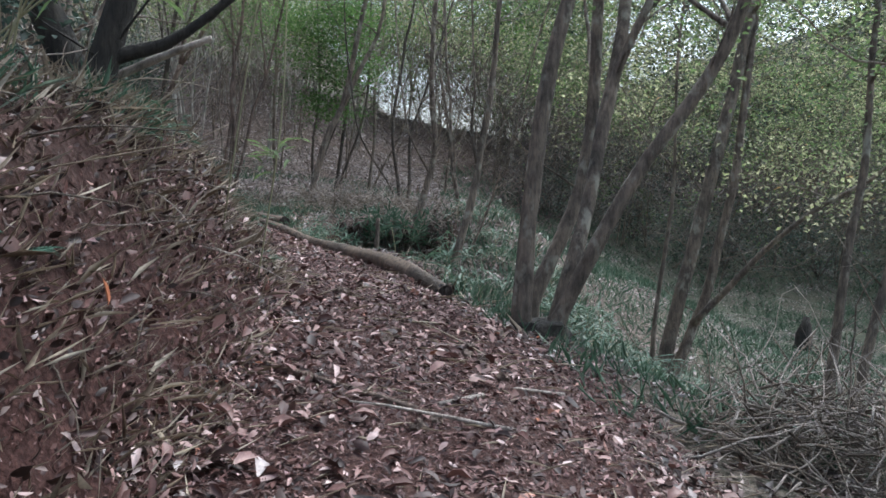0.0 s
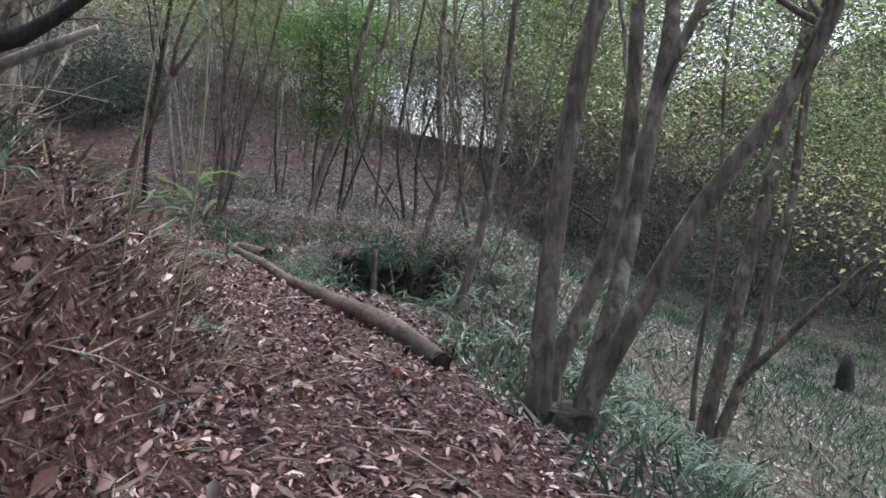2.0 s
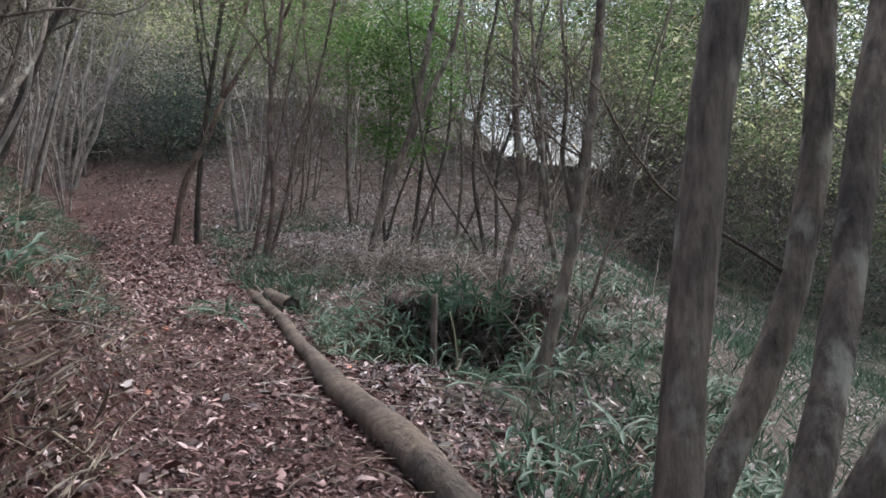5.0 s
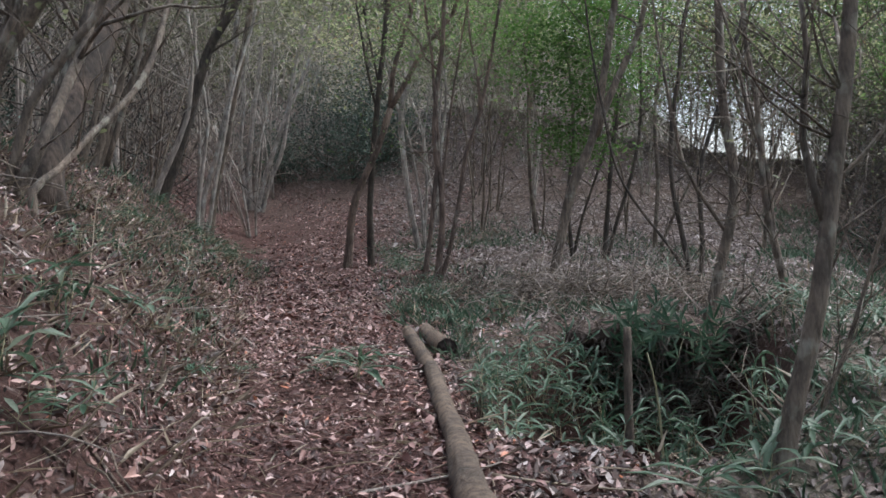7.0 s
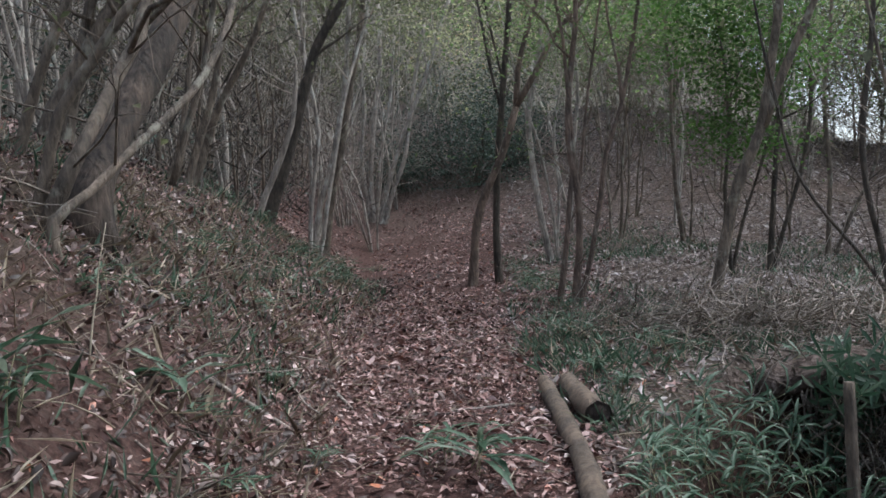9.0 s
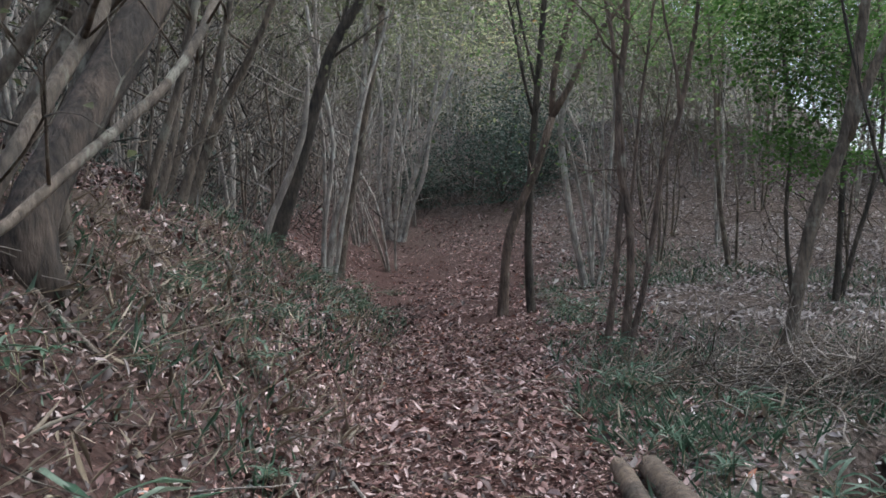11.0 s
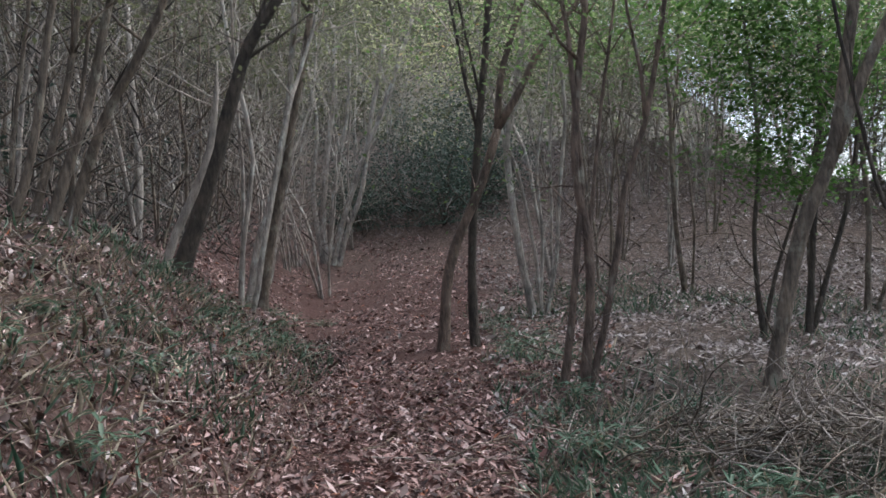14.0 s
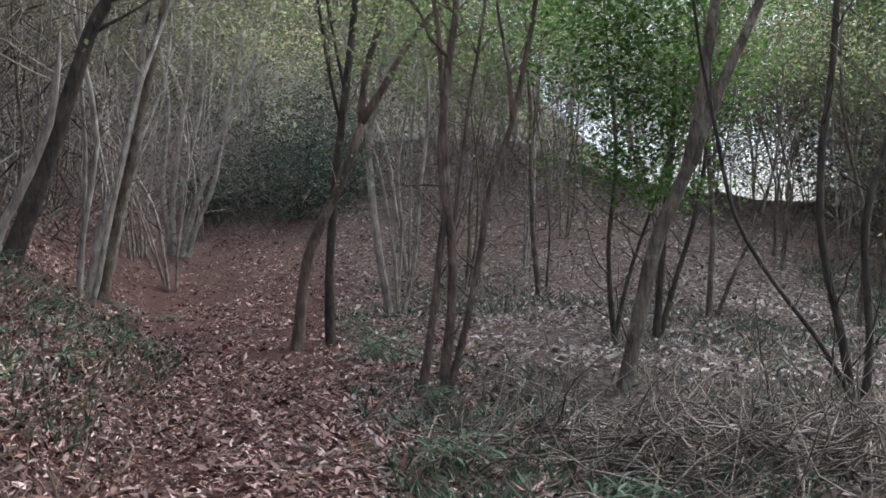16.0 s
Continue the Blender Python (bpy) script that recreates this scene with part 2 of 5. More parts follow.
def lattice(x, y, cell, seed):
    """Smooth value noise, -1 to 1, on arrays."""
    gx, gy = np.asarray(x, float) / cell, np.asarray(y, float) / cell
    ix, iy = np.floor(gx).astype(np.int64), np.floor(gy).astype(np.int64)
    fx, fy = gx - ix, gy - iy
    fx, fy = fx * fx * (3 - 2 * fx), fy * fy * (3 - 2 * fy)

    def corner(a, b):
        h = (a * 374761393 + b * 668265263 + seed * 974634777) & 0x7FFFFFFF
        h = ((h ^ (h >> 13)) * 1274126177) & 0x7FFFFFFF
        return ((h ^ (h >> 16)) & 0xFFFF) / 32767.5 - 1

    top = corner(ix, iy) * (1 - fx) + corner(ix + 1, iy) * fx
    low = corner(ix, iy + 1) * (1 - fx) + corner(ix + 1, iy + 1) * fx
    return top * (1 - fy) + low * fy


def ground_z(x, y):
    """Ground with its lumps, ruts and crumbling bank."""
    z = land(x, y)
    rough = 0.35 + 0.65 * smooth(0.8, 1.8, np.abs(np.asarray(x, float) - trail_x(y)))
    return z + rough * (0.07 * lattice(x, y, 1.3, 1) + (0.045 + 0.075 * smooth(-0.7, -1.0, np.asarray(x, float) - trail_x(y)) * smooth(7, 4, y)) * lattice(x, y, 0.38, 2) + (0.022 + 0.055 * smooth(-0.7, -1.0, np.asarray(x, float) - trail_x(y)) * smooth(8, 5, y)) * lattice(x, y, 0.17, 3))


def axis(lo, fine_lo, fine_hi, hi, step):
    out = list(np.arange(fine_lo, fine_hi, step))
    for sign, edge, v in ((-1, lo, fine_lo), (1, hi, fine_hi)):
        d = step
        while (v > lo) if sign < 0 else (v < hi):
            d *= 1.14
            v += sign * d
            out.append(v)
    return np.array(sorted(out))


def add_mesh(name, verts, faces, mat, parent=None, smooth_shade=True):
    me = bpy.data.meshes.new(name)
    me.from_pydata([tuple(v) for v in verts], [], faces)
    me.materials.append(mat)
    if smooth_shade:
        me.shade_smooth()
    ob = new(name, me)
    ob.parent = parent
    return ob


gx, gy = axis(-600, -8.5, 5.0, 600, 0.085), axis(-600, 0.5, 24.0, 600, 0.09)
GX, GY = np.meshgrid(gx, gy)
GZ = ground_z(GX, GY)
nx, ny = len(gx), len(gy)
idx = np.arange(nx * ny).reshape(ny, nx)
quads = np.stack([idx[:-1, :-1], idx[:-1, 1:], idx[1:, 1:], idx[1:, :-1]], -1).reshape(-1, 4)
ground_mesh = bpy.data.meshes.new("ground")
ground_mesh.vertices.add(nx * ny)
ground_mesh.vertices.foreach_set("co", np.stack([GX, GY, GZ], -1).ravel())
ground_mesh.loops.add(quads.size)
ground_mesh.loops.foreach_set("vertex_index", quads.ravel())
ground_mesh.polygons.add(len(quads))
ground_mesh.polygons.foreach_set("loop_start", np.arange(len(quads)) * 4)
ground_mesh.update(calc_edges=True)
ground_mesh.shade_smooth()
ground_mesh.materials.append(SOIL)
side = GX - trail_x(GY)
bare = smooth(1.5, 0.7, np.abs(side - 0.25 * np.maximum(smooth(8.5, 6, GY), 1.6 * smooth(8.6, 9.4, GY) * smooth(13, 12.2, GY)) * (side > 0))) * 0.85 + 0.55 * smooth(-0.6, -0.9, side) * smooth(-2.6, -1.6, side) * smooth(11, 5, GY)
bare = np.maximum(bare, 0.75 * smooth(-0.7, -1.1, side) * smooth(-7, -4, side) * smooth(22, 16, GY))
bare = np.maximum(bare, 0.85 * smooth(-8, -5, side) * smooth(2.2, 1.0, side) * smooth(14, 18, GY))
bare = np.maximum(bare * smooth(38, 26, GY), smooth(1.5, 1.0, ((GX + 0.88) / 1.1) ** 2 + ((GY - 13.5) / 2.1) ** 2))
mossy = smooth(0.9, 2.2, side) * (0.25 + 0.75 * np.maximum(smooth(15, 12, GY), smooth(1.5, 4.0, GX))) * (0.5 + 0.5 * smooth(3.5, 6.0, GX)) * np.maximum(smooth(26, 14, GY), smooth(3, 6, GX) * smooth(44, 38, GY)) + 0.35 * smooth(-1.2, -3.0, side) * smooth(6, 10, GY) * smooth(24, 18, GY)
mossy = np.maximum(mossy, 0.5 * np.maximum(smooth(46, 60, GY), smooth(-16, -30, GX)))
for key, value in (("bare", bare), ("moss", mossy)):
    ground_mesh.attributes.new(key, "FLOAT", "POINT").data.foreach_set("value", np.clip(value, 0, 1.6).ravel().astype(np.float32))
ground = tagged(new("ground", ground_mesh), "sloping forest floor of red-brown soil and decayed litter with a trodden trail", "ground", kind="structure")

RNG = np.random.default_rng(7)


def unit(v):
    return v / np.maximum(np.linalg.norm(v, axis=-1, keepdims=True), 1e-9)


def scatter_leaves(name, at, along, up, length, width, mat, parent=None, curl=0.0, full=True, fold=0.25):
    """One mesh of many leaf blades. Each has a base, a tip, a midrib and two folded halves."""
    at, n = np.asarray(at, float), len(at)
    along = unit(np.asarray(along, float))
    across = unit(np.cross(up, along))
    up = np.cross(along, across)
    L, W = (np.broadcast_to(np.asarray(v, float), (n,))[:, None] for v in (length, width))
    C = np.broadcast_to(np.asarray(curl, float), (n,))[:, None]
    fold = np.broadcast_to(np.asarray(fold, float), (n,))[:, None]
    if full:
        pts = [at, at + along * L * 0.3 + across * W * 0.42 + up * (C * L * 0.6 + fold * W), at + along * L * 0.3 - across * W * 0.42 + up * (C * L * 0.6 + fold * W),
               at + along * L * 0.5 + up * C * L, at + along * L * 0.68 + across * W * 0.5 + up * (C * L * 0.75 + fold * W), at + along * L * 0.68 - across * W * 0.5 + up * (C * L * 0.75 + fold * W), at + along * L]
        tris = np.array([(0, 3, 1), (3, 4, 1), (3, 6, 4), (0, 2, 3), (3, 2, 5), (3, 5, 6)])
    else:
        pts = [at, at + along * L * 0.5 + across * W * 0.5 + up * fold * W, at + along * L + up * C * L, at + along * L * 0.5 - across * W * 0.5 + up * fold * W]
        tris = np.array([(0, 2, 1), (0, 3, 2)])
    k = len(pts)
    co = np.stack(pts, 1).reshape(-1, 3)
    ix = (np.arange(n)[:, None, None] * k + tris[None]).reshape(-1)
    me = bpy.data.meshes.new(name)
    me.vertices.add(len(co))
    me.vertices.foreach_set("co", co.ravel())
    me.loops.add(len(ix))
    me.loops.foreach_set("vertex_index", ix)
    me.polygons.add(len(ix) // 3)
    me.polygons.foreach_set("loop_start", np.arange(len(ix) // 3) * 3)
    me.update(calc_edges=True)
    me.materials.append(mat)
    ob = new(name, me)
    ob.parent = parent
    return ob


def spin(n, tilt=0.35):
    """Random headings, nearly flat."""
    a = RNG.uniform(0, 2 * np.pi, n)
    return np.stack([np.cos(a), np.sin(a), RNG.normal(0, tilt, n)], -1)


def bend_line(points, step=0.25):
    """A smooth line through points (x, y, z, r)."""
    p = np.array(points, float)
    if len(p) == 2:
        p = np.array([p[0], (p[0] + p[1]) / 2, p[1]])
    q = np.vstack([2 * p[0] - p[1], p, 2 * p[-1] - p[-2]])
    out = []
    for i in range(1, len(q) - 2):
        m = max(2, int(np.linalg.norm(q[i + 1, :3] - q[i, :3]) / step))
        for t in np.arange(m) / m:
            a, b, c, d = q[i - 1], q[i], q[i + 1], q[i + 2]
            out.append(0.5 * (2 * b + (c - a) * t + (2 * a - 5 * b + 4 * c - d) * t * t + (3 * b - a - 3 * c + d) * t ** 3))
    out.append(p[-1])
    return np.array(out)


def tube(line, sides=8, lumpy=0.0, close=True):
    """Verts and faces of a round limb along a line of (x, y, z, r)."""
    line = np.array(line, float)
    c, r = line[:, :3], np.maximum(line[:, 3], 0.0015)
    t = unit(np.gradient(c, axis=0))
    ref = np.array([0.31, 0.95, 0.05]) if abs(t[0][1]) < 0.8 else np.array([1.0, 0.1, 0.0])
    u = unit(np.cross(t, ref))
    v = np.cross(t, u)
    a = np.arange(sides) / sides * 2 * np.pi
    rad = r[:, None] * (1 + (lumpy * RNG.normal(0, 1, (len(c), sides)) if lumpy else 0))
    ring = c[:, None] + rad[..., None] * (np.cos(a)[None, :, None] * u[:, None] + np.sin(a)[None, :, None] * v[:, None])
    verts = ring.reshape(-1, 3)
    faces = [(i * sides + j, i * sides + (j + 1) % sides, (i + 1) * sides + (j + 1) % sides, (i + 1) * sides + j) for i in range(len(c) - 1) for j in range(sides)]
    if close:
        faces.append(tuple(range(sides))[::-1])
        faces.append(tuple((len(c) - 1) * sides + j for j in range(sides)))
    return verts, faces


def join_tubes(lines, sides):
    verts, faces = [], []
    for line in lines:
        v, f = tube(line, sides)
        faces += [tuple(i + len(verts) for i in g) for g in f]
        verts += [tuple(p) for p in v]
    return verts, faces


def wander(start, way, length, r0, r1, kink=0.18, lift=0.1, step=0.3):
    """A limb that grows from start along way, bending a little at each step."""
    p, d, out = np.array(start, float), unit(np.array(way, float)), []
    n = max(3, int(length / step))
    for i in range(n + 1):
        out.append((*p, r0 + (r1 - r0) * i / n))
        d = unit(d + RNG.normal(0, kink, 3) + np.array([0, 0, lift]))
        p = p + d * length / n
    return np.array(out)


# ---- trees ----
class Tree:
    """A standing tree: trunks given by points (x, y, z, r), then tops, limbs, twigs and crown."""

    def __init__(self, base, label, mat, group=""):
        self.root = new("tree")
        self.root.location = (base[0], base[1], float(land(base[0], base[1])))
        self.origin = np.array(self.root.location)
        tagged(self.root, label, "tree", group)
        self.mat, self.tips, self.twigs = mat, [], []

    def put(self, name, verts, faces, mat, parent=None):
        return add_mesh(name, np.array(verts) - self.origin, faces, mat, parent or self.root)

    def stem(self, *points, top=8.5, name="trunk", rooted=True, twigs=5, mat=None, limbs=3):
        p = [list(q) for q in points]
        if rooted:
            floor = float(ground_z(p[0][0], p[0][1])) - 0.08
            p[0][3] *= 1.2
            p.insert(0, [p[0][0] - 0.25 * (p[1][0] - p[0][0]) * 0.3, p[0][1], min(floor, p[0][2] - 0.03), p[0][3] * 1.25])
        line = bend_line(p, 0.22)
        way = unit(line[-1][:3] - line[-4][:3])
        way = unit(way + np.array([0, 0, 0.25]))
        left = (top - line[-1][2]) * 1.05
        grown = wander(line[-1][:3], way, max(left, 0.5), line[-1][3], max(0.006, line[-1][3] * 0.22), 0.06, 0.05, 0.5) if left > 0.3 else line[-3:]
        if left > 0.3:
            line = np.vstack([line, grown[1:]])
        self.bole = self.put(name, *tube(line, 9 if line[0][3] > 0.04 else 7, 0.05), mat or self.mat)
        upper = len(line) - len(grown)
        for k in range(limbs):
            i = int(RNG.uniform(upper * 0.85, len(line) - 2))
            self.limb(line[i], RNG.uniform(0.9, 2.4))
        for k in range(twigs):
            i = int(RNG.uniform(len(line) * 0.15, len(line) - 1))
            a = RNG.uniform(0, 6.28)
            self.twigs.append(wander(line[i][:3], (math.cos(a), math.sin(a), RNG.uniform(0.2, 1.3)), RNG.uniform(0.5, 1.5), min(0.011, line[i][3] * 0.4), 0.003, 0.14, 0.06, 0.2))
        self.tips.append(line[-1][:3])
        self.tips.append(line[-3][:3])
        return self

    def limb(self, at, length):
        a = RNG.uniform(0, 6.28)
        line = wander(at[:3], (math.cos(a), math.sin(a), RNG.uniform(0.5, 1.2)), length, min(at[3] * 0.5, 0.028), 0.004, 0.2, 0.05, 0.25)
        self.put("branch", *tube(line, 6), self.mat, self.bole)
        for k in range(4):
            b = line[int(RNG.uniform(len(line) * 0.3, len(line) - 1))]
            c = RNG.uniform(0, 6.28)
            self.twigs.append(wander(b[:3], (math.cos(c), math.sin(c), RNG.uniform(0, 0.9)), RNG.uniform(0.4, 1.0), 0.007, 0.002, 0.15, 0.03, 0.3))
            self.tips.append(self.twigs[-1][-1][:3])
        self.tips.append(line[-1][:3])

    def crown(self, mat, count, spread=0.55, size=0.075, extra=()):
        """Twigs, and leaves in loose sprays round their tips."""
        for t in list(self.twigs):
            b = t[len(t) // 2]
            self.twigs.append(wander(b[:3], unit(t[-1][:3] - t[0][:3]) + RNG.normal(0, 0.5, 3), np.linalg.norm(t[-1][:3] - t[0][:3]) * 0.6, b[3] * 0.7, 0.002, 0.14, 0.04, 0.3))
        if self.twigs:
            self.put("spray", *join_tubes(self.twigs, 3), self.mat)["kind"] = "stuff"
        if count:
            spots = np.array(list(self.tips) + [e for e in extra] * 5)
            pick = spots[RNG.integers(0, len(spots), count)]
            at = pick + RNG.normal(0, 1, (count, 3)) * np.array([spread, spread, spread * 0.45])
            at = at[(at[:, 2] > 4.0) | (at[:, 1] > 15) | (np.abs(at[:, 0] - trail_x(at[:, 1])) > 1.9)]   # none hang low over the trail
            count = len(at)
            scatter_leaves("crown", at - self.origin, spin(count, 0.5) - np.array([0, 0, 0.25]), spin(count, 0.2) * 0.5 + np.array([0, 0, 1]), RNG.uniform(0.7, 1.3, count) * size, RNG.uniform(0.5, 0.75, count) * size, mat, self.root, full=False)["kind"] = "stuff"
        return self.root


tree = Tree((0.70, 7.25), "four-stemmed coppiced tree with grey-brown bark beside the trail", BARK)
tree.stem((0.65, 7.25, 0.28, 0.075), (0.69, 7.28, 0.89, 0.072), (0.73, 7.31, 1.27, 0.070), (0.80, 7.34, 1.85, 0.067), (0.89, 7.37, 2.34, 0.065), (1.01, 7.40, 2.80, 0.062), top=10.0, twigs=3)
tree.stem((0.93, 7.28, 0.19, 0.068), (1.12, 7.43, 0.80, 0.066), (1.24, 7.59, 1.18, 0.064), (1.39, 7.74, 1.87, 0.062), (1.54, 7.90, 2.49, 0.060), (1.62, 8.05, 2.93, 0.058), top=8.8, twigs=3)
tree.stem((0.92, 7.25, 0.14, 0.066), (1.08, 7.20, 0.52, 0.063), (1.33, 7.15, 1.02, 0.061), (1.62, 7.10, 1.54, 0.058), (1.91, 7.05, 1.94, 0.055), (2.17, 7.00, 2.36, 0.053), (2.30, 6.95, 2.71, 0.050), top=8.2, twigs=3)
tree.stem((1.40, 7.78, 1.88, 0.045), (1.44, 7.79, 2.11, 0.043), (1.56, 7.79, 2.44, 0.040), (1.67, 7.79, 2.68, 0.038), (1.77, 7.80, 2.88, 0.036), top=7.6, twigs=3, name="branch", rooted=False, limbs=2)
tree.crown(GREEN, 2600, 0.70, 0.080, ())
tree = Tree((0.85, 8.0), "leaning grey-brown tree just behind the coppiced stems", BARK)
tree.stem((0.80, 8.00, 0.25, 0.070), (1.00, 8.08, 0.67, 0.067), (1.18, 8.16, 1.06, 0.064), (1.32, 8.24, 1.54, 0.061), (1.40, 8.32, 2.20, 0.058), (1.44, 8.40, 3.00, 0.055), top=9.4, twigs=3)
tree.crown(GREEN, 900, 0.70, 0.080, ())
tree = Tree((3.0, 11.8), "slender leaning trees in a clump on the valley side", BARK)
tree.stem((2.91, 11.80, -1.55, 0.100), (3.07, 11.82, -0.72, 0.095), (3.34, 11.84, 0.41, 0.090), (3.61, 11.86, 1.55, 0.085), (3.85, 11.88, 2.59, 0.080), (4.08, 11.90, 3.69, 0.075), top=9.5, twigs=8)
tree.stem((3.08, 11.80, -1.38, 0.075), (3.34, 11.82, -0.71, 0.071), (3.54, 11.83, -0.20, 0.067), (3.69, 11.85, 0.50, 0.062), (3.88, 11.87, 1.32, 0.058), (3.99, 11.88, 2.37, 0.054), (4.08, 11.90, 3.25, 0.050), top=8.5, twigs=8)
tree.stem((2.73, 11.50, -1.42, 0.035), (2.77, 11.47, -0.43, 0.031), (2.88, 11.45, 0.46, 0.028), (2.96, 11.43, 1.26, 0.024), (2.96, 11.40, 2.19, 0.020), top=6.5, twigs=8)
tree.stem((3.33, 11.75, -0.59, 0.050), (3.77, 11.46, -0.00, 0.043), (4.05, 11.18, 0.44, 0.036), (4.54, 10.89, 0.96, 0.029), (5.08, 10.60, 1.34, 0.022), top=3.4, twigs=8, name="branch", rooted=False, limbs=2)
tree.crown(YELLOW, 1500, 0.40, 0.075, ((4.6, 11.2, 1.0), (5.0, 10.9, 1.3), (5.3, 10.8, 1.5), (4.9, 10.9, 1.0), (5.2, 11.2, 3.4), (4.7, 11.3, 3.8)))
tree = Tree((3.66, 8.28), "thin grey tree on the valley side", BARK)
tree.stem((3.66, 8.28, -0.75, 0.048), (3.76, 8.35, 0.08, 0.044), (3.87, 8.42, 0.83, 0.040), (4.00, 8.47, 1.47, 0.036), (4.08, 8.57, 2.54, 0.032), top=7.0, twigs=8)
tree.crown(GREEN, 900, 0.60, 0.070, ((3.9, 8.7, 2.8), (4.1, 8.7, 2.3)))
tree = Tree((3.66, 7.76), "thin leaning tree on the valley side", BARK)
tree.stem((3.66, 7.76, -0.77, 0.050), (3.81, 7.82, -0.04, 0.045), (4.06, 7.90, 0.87, 0.040), (4.31, 7.97, 1.72, 0.035), top=7.0, twigs=8)
tree.crown(GREEN, 900, 0.60, 0.070, ())
# Shade of the overhanging leaves is put into this tree's black bark.
tree = Tree((-2.14, 5.35), "thick dark twin-stemmed tree rooted on top of the cut bank", BARK_BLACK)
tree.stem((-2.14, 5.35, 1.83, 0.104), (-2.22, 5.37, 2.07, 0.101), (-2.32, 5.39, 2.30, 0.098), (-2.42, 5.41, 2.50, 0.094), top=9.0, twigs=8)
tree.stem((-2.09, 5.35, 1.80, 0.101), (-2.02, 5.38, 2.10, 0.092), (-1.92, 5.41, 2.44, 0.083), (-1.83, 5.43, 2.67, 0.074), top=8.4, twigs=8)
tree.stem((-2.04, 5.38, 2.10, 0.044), (-1.67, 5.39, 2.20, 0.037), (-1.40, 5.40, 2.37, 0.030), (-1.19, 5.42, 2.54, 0.024), top=7.8, twigs=8)
tree.crown(EVERGREEN, 5000, 0.50, 0.070, ((-2.3, 5.1, 2.6), (-2.0, 5.1, 2.7), (-2.6, 5.1, 2.3), (-1.7, 5.1, 2.6), (-2.7, 5.1, 2.6)))
tree = Tree((-2.91, 19.30), "bent grey tree with bright green leaves on the flat ground", BARK)
tree.stem((-2.91, 19.30, 0.73, 0.081), (-2.81, 19.32, 1.15, 0.075), (-2.53, 19.38, 2.15, 0.070), (-2.20, 19.47, 2.83, 0.064), (-2.01, 19.51, 3.57, 0.059), (-1.83, 19.55, 4.42, 0.054), top=9.0, twigs=8)
tree.stem((-2.16, 19.48, 2.88, 0.059), (-1.90, 19.55, 3.46, 0.054), (-1.63, 19.62, 3.98, 0.048), (-1.42, 19.67, 4.39, 0.043), top=8.4, twigs=8, name="branch", rooted=False, limbs=2)
tree.crown(BRIGHT, 9500, 0.34, 0.075, ((-2.5, 20.4, 4.9), (-2.0, 20.2, 5.0), (-2.9, 20.3, 4.5), (-2.3, 20.6, 4.3), (-3.1, 20.2, 4.0), (-2.6, 20.4, 3.7), (-2.2, 20.5, 3.5), (-2.9, 20.4, 3.1), (-2.5, 20.5, 2.8), (-1.7, 20.3, 4.7), (-3.3, 20.2, 4.8), (-1.8, 20.4, 3.9)))
tree = Tree((-7.26, 21.32), "forked reddish-brown tree beside the trail", BARK_RED)
tree.stem((-7.26, 21.32, 1.09, 0.076), (-7.15, 21.35, 1.86, 0.072), (-6.99, 21.40, 2.46, 0.069), (-6.59, 21.56, 3.26, 0.065), (-6.31, 21.67, 4.00, 0.061), top=0, twigs=4, limbs=0)
tree.stem((-6.31, 21.67, 3.98, 0.050), (-6.22, 21.69, 4.60, 0.046), (-6.06, 21.75, 5.12, 0.042), (-5.83, 21.84, 5.71, 0.038), top=8.9, twigs=8, name="branch", rooted=False, limbs=2)
tree.stem((-6.31, 21.67, 4.00, 0.053), (-5.99, 21.81, 4.50, 0.048), (-5.65, 21.95, 5.08, 0.043), (-5.14, 22.17, 5.64, 0.038), top=8.3, twigs=8, name="branch", rooted=False, limbs=2)
tree.crown(GREEN, 2400, 0.80, 0.080, ((-5.0, 21.1, 5.2), (-4.8, 21.2, 4.9), (-5.3, 21.0, 5.2)))
tree = Tree((-7.06, 21.93), "straight dark tree beside the trail", BARK_DARK)
tree.stem((-7.06, 21.93, 1.07, 0.067), (-7.01, 21.92, 1.98, 0.063), (-6.90, 21.94, 2.92, 0.059), (-6.70, 21.99, 4.17, 0.055), (-6.53, 22.03, 5.11, 0.052), (-6.40, 22.06, 5.90, 0.048), top=10.0, twigs=8)
tree.stem((-6.73, 21.98, 4.10, 0.028), (-6.81, 21.91, 4.74, 0.025), (-6.87, 21.85, 5.55, 0.022), (-6.90, 21.82, 5.95, 0.020), top=9.4, twigs=8, name="branch", rooted=False, limbs=2)
tree.stem((-6.64, 22.00, 4.49, 0.024), (-6.72, 21.94, 5.21, 0.020), (-6.79, 21.87, 5.94, 0.016), top=8.8, twigs=8, name="branch", rooted=False, limbs=2)
tree.crown(YELLOW, 1600, 0.80, 0.080, ((-7.5, 23.2, 5.9), (-7.8, 23.1, 6.1)))
tree = Tree((-7.29, 25.03), "pale-barked stems in a clump with a dead stub", BARK_PALE)
tree.stem((-7.29, 25.03, 1.27, 0.068), (-7.38, 24.95, 2.17, 0.066), (-7.43, 24.88, 3.35, 0.063), (-7.41, 24.86, 4.33, 0.061), (-7.22, 24.92, 5.00, 0.059), top=8.0, twigs=8)
tree.stem((-7.16, 25.09, 1.26, 0.039), (-7.17, 25.04, 2.44, 0.035), (-7.30, 24.93, 3.83, 0.032), (-7.44, 24.84, 4.33, 0.028), (-7.51, 24.79, 4.83, 0.024), top=7.4, twigs=8)
